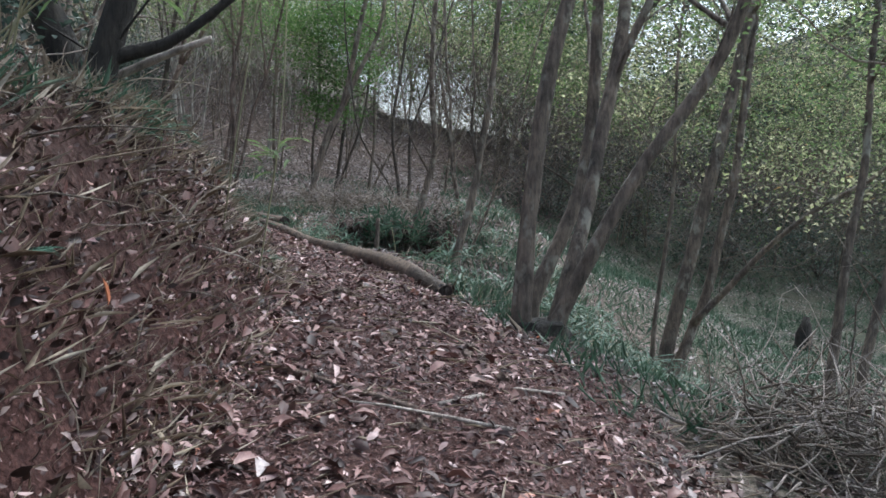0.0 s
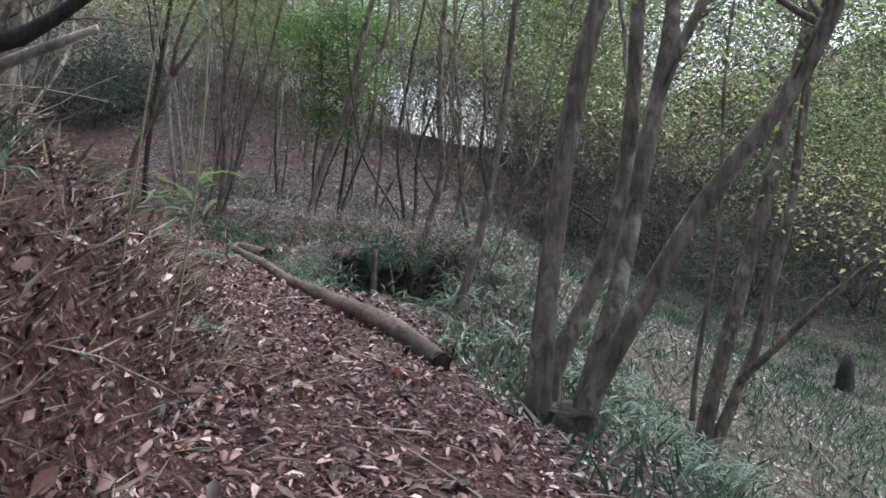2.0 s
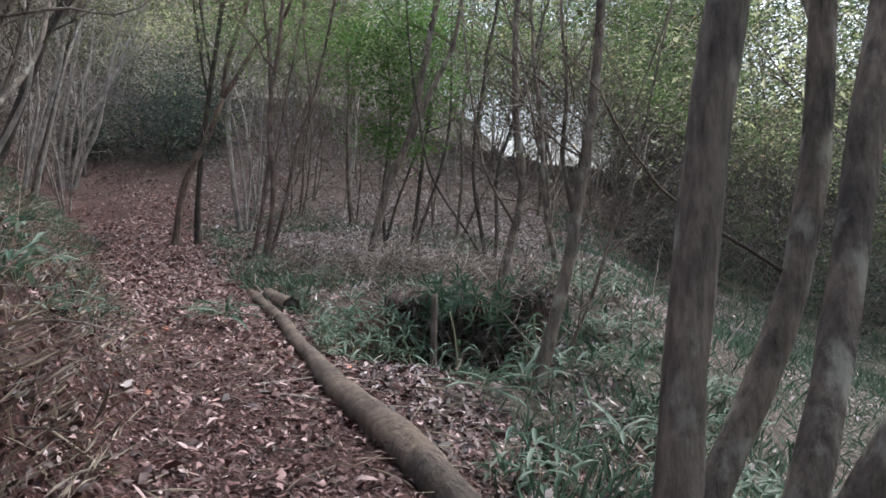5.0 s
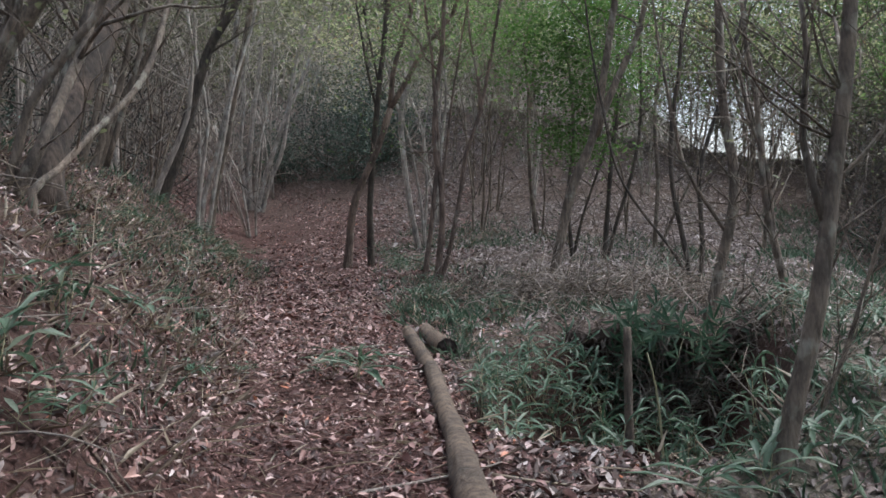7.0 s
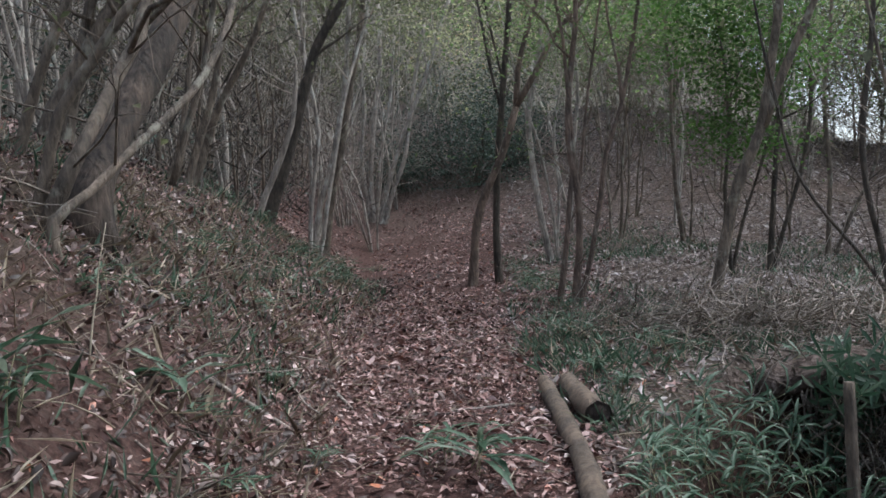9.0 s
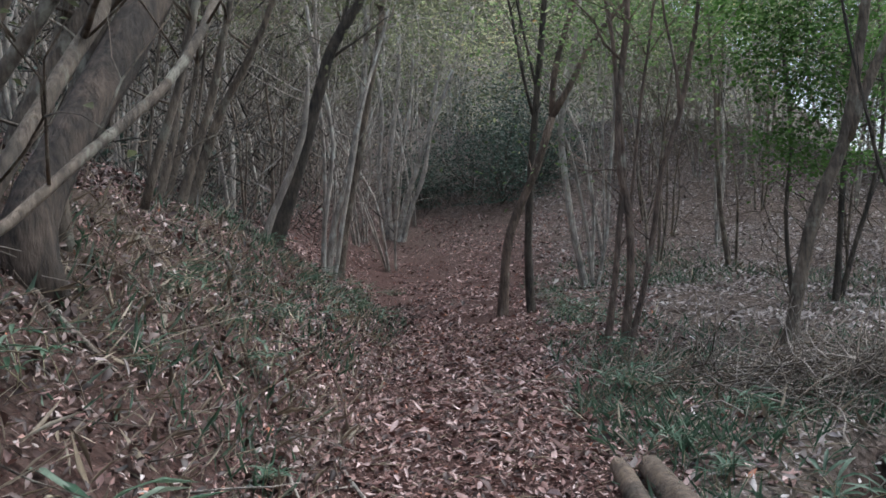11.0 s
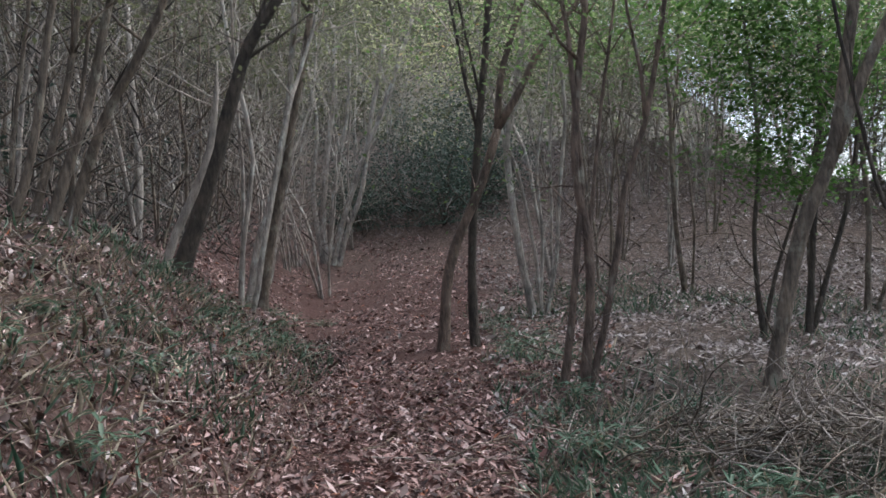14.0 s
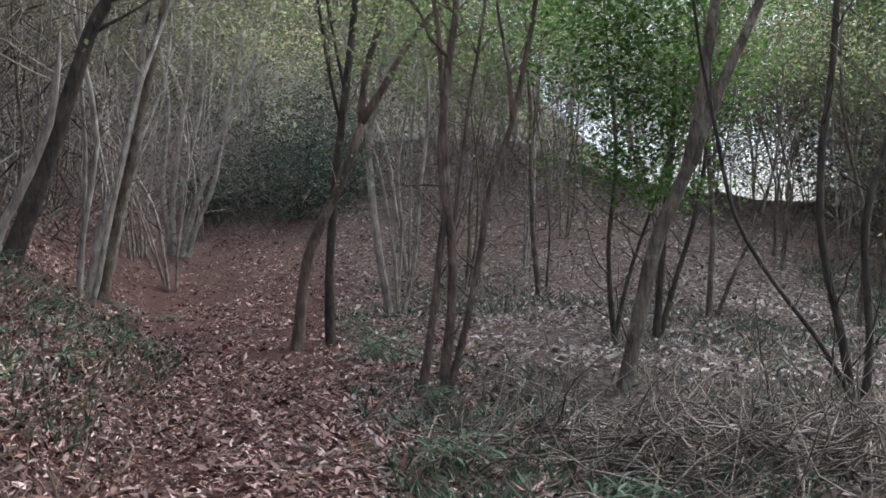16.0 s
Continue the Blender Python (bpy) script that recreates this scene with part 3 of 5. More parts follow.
tree.stem((-7.08, 25.13, 1.30, 0.039), (-6.83, 25.21, 2.30, 0.037), (-6.68, 25.24, 3.37, 0.034), (-6.46, 25.30, 4.72, 0.032), (-6.45, 25.25, 6.09, 0.029), top=6.8, twigs=8)
tree.stem((-7.20, 25.07, 1.28, 0.034), (-7.02, 25.11, 2.62, 0.029), (-6.99, 25.08, 3.79, 0.024), (-6.74, 25.15, 4.95, 0.020), top=6.2, twigs=8)
tree.crown(OLIVE, 1000, 0.70, 0.080, ())
tree = Tree((-4.72, 18.75), "three-stemmed slender tree at the edge of the trail", BARK_RED)
tree.stem((-4.72, 18.75, 1.00, 0.038), (-4.60, 18.78, 1.58, 0.035), (-4.49, 18.81, 2.23, 0.033), (-4.39, 18.84, 2.82, 0.030), (-4.38, 18.83, 3.26, 0.027), top=9.0, twigs=8)
tree.stem((-4.57, 18.82, 0.86, 0.049), (-4.43, 18.86, 1.68, 0.046), (-4.39, 18.86, 2.33, 0.044), (-4.43, 18.81, 2.99, 0.041), (-4.33, 18.83, 3.80, 0.038), (-4.20, 18.87, 4.45, 0.035), top=8.4, twigs=8)
tree.stem((-4.52, 18.85, 0.83, 0.035), (-4.33, 18.92, 1.45, 0.034), (-4.13, 18.99, 2.25, 0.032), (-4.02, 19.02, 2.78, 0.030), (-3.79, 19.11, 3.36, 0.028), (-3.63, 19.16, 3.95, 0.026), (-3.49, 19.21, 4.54, 0.025), top=7.8, twigs=8)
tree.stem((-3.78, 19.11, 3.39, 0.025), (-3.77, 19.10, 3.85, 0.020), (-3.83, 19.05, 4.46, 0.016), top=7.2, twigs=8, name="branch", rooted=False, limbs=2)
tree.stem((-4.41, 18.86, 2.17, 0.022), (-4.29, 18.89, 2.81, 0.020), (-4.14, 18.93, 3.62, 0.018), (-4.04, 18.96, 4.05, 0.016), top=6.6, twigs=8, name="branch", rooted=False, limbs=2)
tree.crown(GREEN, 2600, 0.70, 0.080, ((-3.6, 20.2, 4.4), (-3.8, 20.1, 4.1), (-3.3, 20.3, 4.6), (-3.8, 20.1, 4.6)))
tree = Tree((-3.32, 22.82), "small dark forked tree on the flat ground", BARK_DARK)
tree.stem((-3.32, 22.82, 0.91, 0.038), (-3.34, 22.81, 1.54, 0.035), (-3.30, 22.80, 2.30, 0.032), (-3.15, 22.83, 3.20, 0.029), (-3.12, 22.82, 4.11, 0.027), top=6.0, twigs=8)
tree.stem((-3.32, 22.82, 0.93, 0.030), (-3.11, 22.87, 1.68, 0.027), (-2.88, 22.93, 2.27, 0.023), (-2.63, 22.99, 2.86, 0.019), top=5.4, twigs=8)
tree.crown(GREEN, 900, 0.50, 0.075, ())
tree = Tree((-2.80, 23.14), "small grey forked tree on the flat ground", BARK_DARK)
tree.stem((-2.80, 23.14, 0.89, 0.050), (-2.69, 23.16, 1.64, 0.046), (-2.56, 23.18, 2.56, 0.042), (-2.40, 23.21, 3.55, 0.038), top=7.0, twigs=8)
tree.stem((-2.75, 23.16, 0.89, 0.038), (-2.50, 23.22, 1.63, 0.036), (-2.17, 23.29, 2.53, 0.033), (-1.96, 23.34, 3.44, 0.030), (-1.89, 23.34, 4.52, 0.027), top=6.4, twigs=8)
tree.crown(GREEN, 900, 0.60, 0.075, ())
tree = Tree((-2.09, 25.18), "small grey forked tree on the flat ground", BARK)
tree.stem((-2.09, 25.18, 0.95, 0.048), (-2.01, 25.19, 1.70, 0.045), (-1.93, 25.20, 2.40, 0.042), (-1.90, 25.19, 3.72, 0.039), (-1.68, 25.23, 5.03, 0.035), top=7.0, twigs=8)
tree.stem((-1.96, 25.22, 0.99, 0.035), (-1.65, 25.30, 1.67, 0.031), (-1.27, 25.40, 2.35, 0.026), (-0.96, 25.47, 3.22, 0.022), top=6.4, twigs=8)
tree.crown(OLIVE, 900, 0.60, 0.075, ())
tree = Tree((-0.93, 19.33), "black-barked thin stems in a leaning clump", BARK_DARK)
tree.stem((-0.93, 19.33, 0.68, 0.040), (-0.97, 19.31, 1.19, 0.038), (-1.08, 19.27, 2.05, 0.035), (-1.04, 19.26, 2.81, 0.033), (-0.89, 19.30, 3.60, 0.030), (-0.81, 19.31, 4.20, 0.028), top=8.0, twigs=8)
tree.stem((-0.84, 19.36, 0.57, 0.038), (-0.74, 19.38, 1.07, 0.035), (-0.71, 19.37, 2.18, 0.033), (-0.54, 19.41, 2.72, 0.030), (-0.29, 19.48, 3.41, 0.028), top=7.4, twigs=8)
tree.stem((-0.95, 19.33, 0.73, 0.023), (-1.21, 19.24, 1.25, 0.021), (-1.52, 19.15, 1.73, 0.020), (-1.81, 19.05, 2.35, 0.019), (-1.94, 18.99, 3.27, 0.018), top=6.8, twigs=8)
tree.crown(OLIVE, 900, 0.80, 0.070, ())
tree = Tree((-15.66, 31.49), "fan of thin pale stems from one stool beside the trail", BARK_PALE)
tree.stem((-15.66, 31.49, 2.60, 0.095), (-15.58, 31.46, 4.18, 0.087), (-15.28, 31.54, 6.05, 0.079), (-14.95, 31.64, 7.61, 0.071), (-14.79, 31.65, 9.50, 0.063), top=9.0, twigs=8)
tree.stem((-15.70, 31.47, 2.60, 0.079), (-15.78, 31.35, 4.68, 0.068), (-15.50, 31.41, 6.71, 0.058), (-15.59, 31.29, 8.63, 0.047), top=8.4, twigs=8)
tree.stem((-15.48, 31.57, 2.66, 0.095), (-15.15, 31.69, 3.81, 0.085), (-14.48, 31.94, 5.49, 0.075), (-13.56, 32.31, 7.46, 0.065), (-12.79, 32.61, 9.44, 0.055), top=7.8, twigs=8)
tree.stem((-15.33, 31.64, 2.72, 0.079), (-15.02, 31.75, 3.64, 0.073), (-14.56, 31.94, 4.71, 0.067), (-14.15, 32.06, 6.57, 0.061), (-13.58, 32.25, 8.73, 0.055), top=7.2, twigs=8)
tree.stem((-15.56, 31.54, 2.59, 0.063), (-15.28, 31.59, 4.62, 0.058), (-14.76, 31.76, 6.63, 0.053), (-14.46, 31.84, 8.51, 0.047), top=6.6, twigs=8)
tree.crown(OLIVE, 1800, 0.90, 0.100, ())
tree = Tree((-10.87, 22.20), "slim straight tree on the bank", BARK)
tree.stem((-10.87, 22.20, 1.87, 0.078), (-10.64, 22.27, 2.91, 0.074), (-10.32, 22.39, 4.07, 0.070), (-10.10, 22.46, 4.97, 0.067), (-9.77, 22.57, 6.22, 0.063), (-9.65, 22.60, 6.76, 0.059), top=9.0, twigs=8)
tree.crown(OLIVE, 800, 0.70, 0.080, ())
tree = Tree((-10.99, 22.05), "slim pale tree on the bank", BARK_PALE)
tree.stem((-10.99, 22.05, 2.03, 0.064), (-10.81, 22.11, 2.84, 0.060), (-10.52, 22.22, 3.63, 0.056), (-10.15, 22.34, 4.96, 0.053), (-9.94, 22.40, 6.22, 0.049), (-9.87, 22.41, 6.76, 0.045), top=9.0, twigs=8)
tree.crown(OLIVE, 800, 0.70, 0.080, ())
tree = Tree((-9.39, 18.72), "leaning dark tree on the bank", BARK_DARK)
tree.stem((-9.39, 18.72, 2.40, 0.108), (-9.13, 18.82, 3.04, 0.100), (-8.86, 18.92, 3.76, 0.092), (-8.62, 19.01, 4.41, 0.084), (-8.37, 19.11, 5.07, 0.076), (-8.01, 19.26, 5.57, 0.068), top=9.5, twigs=8)
tree.stem((-8.61, 19.02, 4.41, 0.034), (-8.42, 19.09, 4.87, 0.030), (-8.14, 19.20, 5.58, 0.027), top=8.9, twigs=8, name="branch", rooted=False, limbs=2)
tree.crown(OLIVE, 1200, 0.80, 0.080, ())
tree = Tree((-8.83, 17.88), "pale dead leaning snag on the bank", DEADWOOD)
tree.stem((-8.83, 17.88, 2.45, 0.049), (-8.69, 17.93, 2.79, 0.046), (-8.45, 18.03, 3.26, 0.043), (-8.25, 18.11, 3.73, 0.040), (-8.16, 18.13, 4.15, 0.037), top=4.5, twigs=2, limbs=0)
tree.crown(OLIVE, 0)
tree = Tree((-7.75, 15.15), "slim grey tree on the upper bank", BARK)
tree.stem((-7.75, 15.15, 2.77, 0.037), (-7.60, 15.22, 3.18, 0.034), (-7.48, 15.27, 3.67, 0.031), (-7.39, 15.31, 4.16, 0.028), (-7.28, 15.36, 4.65, 0.025), top=8.5, twigs=8)
tree.crown(OLIVE, 700, 0.70, 0.080, ())
tree = Tree((-8.21, 15.92), "leaning grey trees on the upper bank", BARK)
tree.stem((-8.21, 15.92, 2.85, 0.050), (-8.04, 16.00, 3.34, 0.046), (-7.84, 16.10, 3.88, 0.042), (-7.68, 16.17, 4.48, 0.038), (-7.56, 16.22, 4.91, 0.033), top=8.5, twigs=8)
tree.stem((-8.50, 15.76, 3.00, 0.025), (-8.42, 15.78, 3.61, 0.022), (-8.32, 15.82, 4.16, 0.019), (-8.15, 15.88, 4.98, 0.017), top=7.9, twigs=8)
tree.crown(OLIVE, 900, 0.70, 0.080, ())
tree = Tree((-8.66, 16.52), "leaning grey trees on the upper bank", BARK)
tree.stem((-8.66, 16.52, 2.90, 0.058), (-8.49, 16.59, 3.35, 0.053), (-8.27, 16.67, 3.86, 0.048), (-7.99, 16.79, 4.31, 0.042), (-7.73, 16.90, 4.76, 0.037), top=8.5, twigs=8)
tree.stem((-8.66, 16.52, 2.92, 0.024), (-8.57, 16.54, 3.52, 0.021), (-8.39, 16.60, 4.36, 0.019), (-8.28, 16.63, 4.98, 0.016), top=7.9, twigs=8)
tree.crown(OLIVE, 900, 0.70, 0.080, ())
tree = Tree((-8.32, 15.84), "slim leaning tree on the upper bank", BARK)
tree.stem((-8.32, 15.84, 2.90, 0.039), (-8.14, 15.91, 3.45, 0.034), (-7.95, 15.98, 4.02, 0.029), (-7.79, 16.03, 4.73, 0.024), top=8.5, twigs=8)
tree.crown(OLIVE, 700, 0.70, 0.080, ())
tree = Tree((-5.17, 11.49), "thick rough-barked leaning stems in a clump on the bank", BARK)
tree.stem((-5.17, 11.49, 2.18, 0.040), (-5.09, 11.54, 2.46, 0.038), (-4.99, 11.59, 2.80, 0.036), (-4.80, 11.70, 3.10, 0.034), (-4.62, 11.79, 3.34, 0.032), (-4.53, 11.84, 3.45, 0.030), top=8.5, twigs=8)
tree.stem((-5.10, 11.53, 2.17, 0.051), (-4.95, 11.61, 2.48, 0.047), (-4.97, 11.83, 2.77, 0.045), (-5.06, 12.12, 3.10, 0.044), (-5.12, 12.43, 3.46, 0.043), top=7.9, twigs=8)
tree.stem((-4.64, 11.21, 2.14, 0.027), (-4.62, 11.45, 2.30, 0.027), (-4.65, 11.89, 2.62, 0.027), (-4.64, 12.35, 2.96, 0.027), (-4.65, 12.69, 3.33, 0.026), (-4.74, 12.98, 3.72, 0.024), top=7.3, twigs=8)
tree.crown(OLIVE, 1500, 0.80, 0.080, ())
tree = Tree((-5.27, 12.00), "thick rough-barked leaning tree on the bank", BARK_ROUGH)
tree.stem((-5.27, 12.00, 2.36, 0.115), (-5.33, 12.25, 2.70, 0.125), (-5.39, 12.52, 3.00, 0.128), (-5.49, 12.94, 3.50, 0.128), (-5.59, 13.36, 4.00, 0.125), (-5.68, 13.75, 4.60, 0.122), top=9.0, twigs=4)
tree.crown(OLIVE, 1200, 0.80, 0.080, ())
tree = Tree((-8.72, 14.48), "thick leaning grey stems on the upper bank", BARK)
tree.stem((-8.72, 14.48, 3.48, 0.117), (-8.49, 14.59, 3.94, 0.112), (-8.23, 14.73, 4.34, 0.107), (-7.95, 14.88, 4.77, 0.102), top=9.0, twigs=8)
tree.stem((-8.56, 14.56, 3.48, 0.076), (-8.43, 14.63, 3.93, 0.071), (-8.29, 14.69, 4.43, 0.066), (-8.19, 14.74, 4.82, 0.061), top=8.4, twigs=8)
tree.crown(OLIVE, 1000, 0.80, 0.080, ())
tree = Tree((-6.39, 12.31), "leaning grey stems behind the bank clump", BARK)
tree.stem((-6.39, 12.31, 2.69, 0.046), (-6.28, 12.37, 3.10, 0.042), (-6.09, 12.47, 3.58, 0.038), (-5.95, 12.55, 3.90, 0.034), top=8.5, twigs=8)
tree.stem((-5.84, 12.61, 2.62, 0.055), (-5.77, 12.65, 3.00, 0.050), (-5.59, 12.75, 3.40, 0.046), (-5.44, 12.83, 3.84, 0.042), top=7.9, twigs=8)
tree.stem((-5.39, 12.85, 2.45, 0.029), (-5.26, 12.92, 2.85, 0.027), (-5.12, 13.00, 3.26, 0.024), (-5.00, 13.07, 3.79, 0.021), top=7.3, twigs=8, name="branch", rooted=False, limbs=2)
tree.crown(OLIVE, 900, 0.80, 0.080, ())
tree = Tree((0.14, 11.36), "grey tree with many bare twigs beside the gully", BARK)
tree.stem((0.14, 11.36, 0.26, 0.057), (0.26, 11.41, 0.69, 0.053), (0.39, 11.46, 1.16, 0.049), (0.49, 11.51, 1.73, 0.045), (0.58, 11.55, 2.22, 0.041), (0.66, 11.59, 2.83, 0.037), top=8.5, twigs=26)
tree.stem((0.45, 11.49, 1.49, 0.024), (0.36, 11.47, 2.00, 0.020), (0.41, 11.50, 2.41, 0.016), (0.39, 11.51, 2.85, 0.012), top=7.9, twigs=26, name="branch", rooted=False, limbs=2)
tree.stem((0.45, 11.50, 1.73, 0.015), (0.55, 11.53, 1.79, 0.013), (0.76, 11.60, 2.01, 0.011), (0.91, 11.65, 2.30, 0.008), top=7.3, twigs=26, name="branch", rooted=False, limbs=2)
tree.crown(OLIVE, 600, 0.80, 0.070, ())
tree = Tree((-0.50, 15.67), "crooked slim tree behind the gully", BARK)
tree.stem((-0.50, 15.67, 0.44, 0.061), (-0.32, 15.75, 1.10, 0.057), (-0.16, 15.81, 1.70, 0.054), (-0.14, 15.83, 2.13, 0.050), (-0.20, 15.82, 2.80, 0.046), (-0.17, 15.86, 3.90, 0.043), top=8.5, twigs=26)
tree.stem((-0.19, 15.79, 1.33, 0.024), (-0.37, 15.74, 1.65, 0.021), (-0.61, 15.68, 2.16, 0.018), (-0.71, 15.67, 2.84, 0.015), top=7.9, twigs=26, name="branch", rooted=False, limbs=2)
tree.crown(GREEN, 700, 0.80, 0.070, ())
tree = Tree((0.30, 15.51), "twiggy grey tree behind the gully", BARK)
tree.stem((0.30, 15.51, 0.73, 0.041), (0.20, 15.49, 1.32, 0.037), (0.14, 15.49, 1.85, 0.032), (0.13, 15.50, 2.61, 0.028), (0.06, 15.50, 3.32, 0.023), top=7.5, twigs=26)
tree.stem((0.20, 15.49, 1.32, 0.026), (0.18, 15.50, 2.02, 0.022), (0.07, 15.48, 2.44, 0.019), (-0.03, 15.46, 3.09, 0.015), top=6.9, twigs=26, name="branch", rooted=False, limbs=2)
tree.crown(OLIVE, 500, 0.80, 0.070, ())
tree = Tree((0.39, 12.18), "thin leaning sapling beside the gully", BARK)
tree.stem((0.39, 12.18, 0.39, 0.017), (0.54, 12.23, 0.71, 0.016), (0.65, 12.27, 1.01, 0.014), (0.78, 12.32, 1.38, 0.013), (0.95, 12.39, 1.82, 0.011), top=5.0, twigs=26)
tree.crown(OLIVE, 250, 0.50, 0.070, ())


# ---- background forest ----
def wild_tree(stems, height, mat, leaf, count, thick, size):
    """A thin forest tree at the origin, to be copied."""
    t = Tree((0, 0), "slender forest tree with thin bare lower stems", mat, "trees of the wood")
    t.root.location, t.origin = (0, 0, 0), np.zeros(3)
    for s in range(stems):
        a = RNG.uniform(0, 6.28)
        lean = RNG.uniform(0.04, 0.22)
        line = wander((0.08 * math.cos(a), 0.08 * math.sin(a), -0.3), (lean * math.cos(a) + 0.12, lean * math.sin(a) - 0.03, 1), height * RNG.uniform(0.7, 1.05), thick * RNG.uniform(0.6, 1.2), 0.008, 0.085, 0.035, 0.5)
        t.bole = t.put("trunk", *tube(line, 6, 0.05), mat)
        t.tips += [q[:3] for q in line[len(line) // 2:]]
        for k in range(3):
            t.limb(line[int(RNG.uniform(len(line) * 0.3, len(line) - 2))], RNG.uniform(0.8, 2.2))
        for k in range(6):
            b = line[int(RNG.uniform(len(line) * 0.12, len(line) - 1))]
            c = RNG.uniform(0, 6.28)
            t.twigs.append(wander(b[:3], (math.cos(c), math.sin(c), RNG.uniform(0.3, 1.6)), RNG.uniform(0.6, 1.9), 0.009, 0.003, 0.13, 0.06, 0.42))
    t.crown(leaf, count, 0.75, size)
    return t.root


PLAN = [(t.location.x, t.location.y) for t in scene.collection.objects if t.name.startswith("tree")]
KINDS = [wild_tree(2, 9.0, BARK_PALE, OLIVE, 760, 0.055, 0.075), wild_tree(3, 8.0, BARK_PALE, OLIVE, 680, 0.04, 0.075), wild_tree(1, 10.0, BARK, GREEN, 1300, 0.07, 0.08),
         wild_tree(4, 7.0, BARK_PALE, OLIVE, 560, 0.035, 0.07), wild_tree(2, 9.5, BARK, YELLOW, 1400, 0.055, 0.08), wild_tree(3, 8.5, BARK, GREEN, 1300, 0.045, 0.075), wild_tree(3, 6.5, BARK, OLIVE, 620, 0.035, 0.07)]
LEFT_KINDS, RIGHT_KINDS = (0, 1, 3, 6, 0, 1), (2, 4, 5, 4, 0, 6)


def grow(kind, x, y, size):
    t = copy_thing(KINDS[kind], pose(x, y, float(land(x, y)), 0, 0, RNG.uniform(-70, 70)))
    t.scale = (size, size, size * RNG.uniform(0.9, 1.15))
    PLAN.append((x, y))


def free(x, y, gap):
    u = x - float(trail_x(y))
    if abs(u) < 1.9 + 0.02 * y and y < 44:
        return False
    if -1.9 < u < 9.0 and 8 < y < 27 and x < 1.5:          # flat ground and gully
        return False
    if 1.0 < x < 17 and y < 31:                             # clearing in the valley
        return False
    if -4.2 < x < 1.5 and y < 11:
        return False
    return all((x - a) ** 2 + (y - b) ** 2 > gap * gap for a, b in PLAN)


tries = 0
planted = 0
while planted < 170 and tries < 9000:
    tries += 1
    y = RNG.uniform(4, 60)
    x = RNG.uniform(-34, 34)
    if abs(x) > 9 + 0.62 * y or not free(x, y, 1.1 + 0.016 * y):
        continue
    if -10 < x < 2 and y > 36 and RNG.uniform() < 0.55:      # thin wood along the ridge
        continue
    left = x < trail_x(y) or (x < -2 and y > 28)
    grow((LEFT_KINDS if left else RIGHT_KINDS)[RNG.integers(0, 6)], x, y, RNG.uniform(0.75, 1.2))
    planted += 1
planted = 0
while planted < 95:                                         # close-set thin stems on the hillside
    y = RNG.uniform(13, 40)
    x = float(trail_x(y)) - RNG.uniform(3.4, 17)
    if all((x - a) ** 2 + (y - b) ** 2 > 0.5 for a, b in PLAN):
        grow((0, 1, 3, 6, 3, 1)[RNG.integers(0, 6)], x, y, RNG.uniform(0.7, 1.15))
        planted += 1
planted = 0
while planted < 26:                                         # bare saplings on the low ridge
    x, y = RNG.uniform(-13, 5), RNG.uniform(33, 45)
    if abs(x - float(trail_x(y))) > 2.2 and all((x - a) ** 2 + (y - b) ** 2 > 1.0 for a, b in PLAN):
        grow((3, 6, 1)[RNG.integers(0, 3)], x, y, RNG.uniform(0.6, 1.0))
        planted += 1
planted = 0
while planted < 30:                                         # unseen wood added behind the start of the walk, to enclose and shade it
    x, y = RNG.uniform(-13, 13), RNG.uniform(-15, 3)
    if abs(x) < 2.6 or (x > -4 and y > -1 and x < 4.5):
        continue
    if all((x - a) ** 2 + (y - b) ** 2 > 2.5 for a, b in PLAN):
        grow((LEFT_KINDS if x < 0 else RIGHT_KINDS)[RNG.integers(0, 6)], x, y, RNG.uniform(0.8, 1.15))
        planted += 1
for k in KINDS:                                             # the patterns themselves stand far back in the wood
    kx, ky = RNG.uniform(-26, -20), RNG.uniform(44, 50)
    k.location = (kx, ky, float(land(kx, ky)) - 0.2)


def sprays(name, label, n, per, box_x, box_y, low, high, mat, size, spread=0.6, keep=None, cut=0.0, narrow=0.55, rise=-0.2, flat=0.25):
    """Leaves in flattened, tilted sprays, with gaps between the boughs; heights are over the ground."""
    x, y, h = RNG.uniform(*box_x, n), RNG.uniform(*box_y, n), RNG.uniform(0, 1, n)
    ok = lattice(x + 3 * h, y, 2.8, 11) + 0.7 * lattice(x, 11 * h + 0.3 * y, 1.2, 12) > cut
    if keep is not None:
        ok &= keep(x, y, h)
    x, y, h = x[ok], y[ok], h[ok]
    mid = np.stack([x, y, land(x, y) + low + (high - low) * h], -1)
    m = len(mid)
    slope, reach = RNG.normal(0, 0.4, (m, 2)), spread * RNG.uniform(0.5, 1.5, m)
    who = np.repeat(np.arange(m), RNG.integers(per // 2, per + per // 2, m))
    k = len(who)
    d = RNG.normal(0, 1, (k, 3)) * reach[who][:, None] * np.array([1, 1, flat])
    d[:, 2] += d[:, 0] * slope[who, 0] + d[:, 1] * slope[who, 1] - 0.25 * (d[:, 0] ** 2 + d[:, 1] ** 2)
    at = mid[who] + d
    at[:, 2] = np.maximum(at[:, 2], land(at[:, 0], at[:, 1]) + 0.02)
    ob = scatter_leaves(name, at, spin(k, 0.4) + np.array([0, 0, rise]), spin(k, 0.35) + np.array([0, 0, 1.0 if narrow > 0.3 else 0.0]), size * RNG.uniform(0.6, 1.4, k), narrow * size * RNG.uniform(0.7, 1.2, k), mat, full=False)
    return tagged(ob, label, "foliage", kind="stuff")


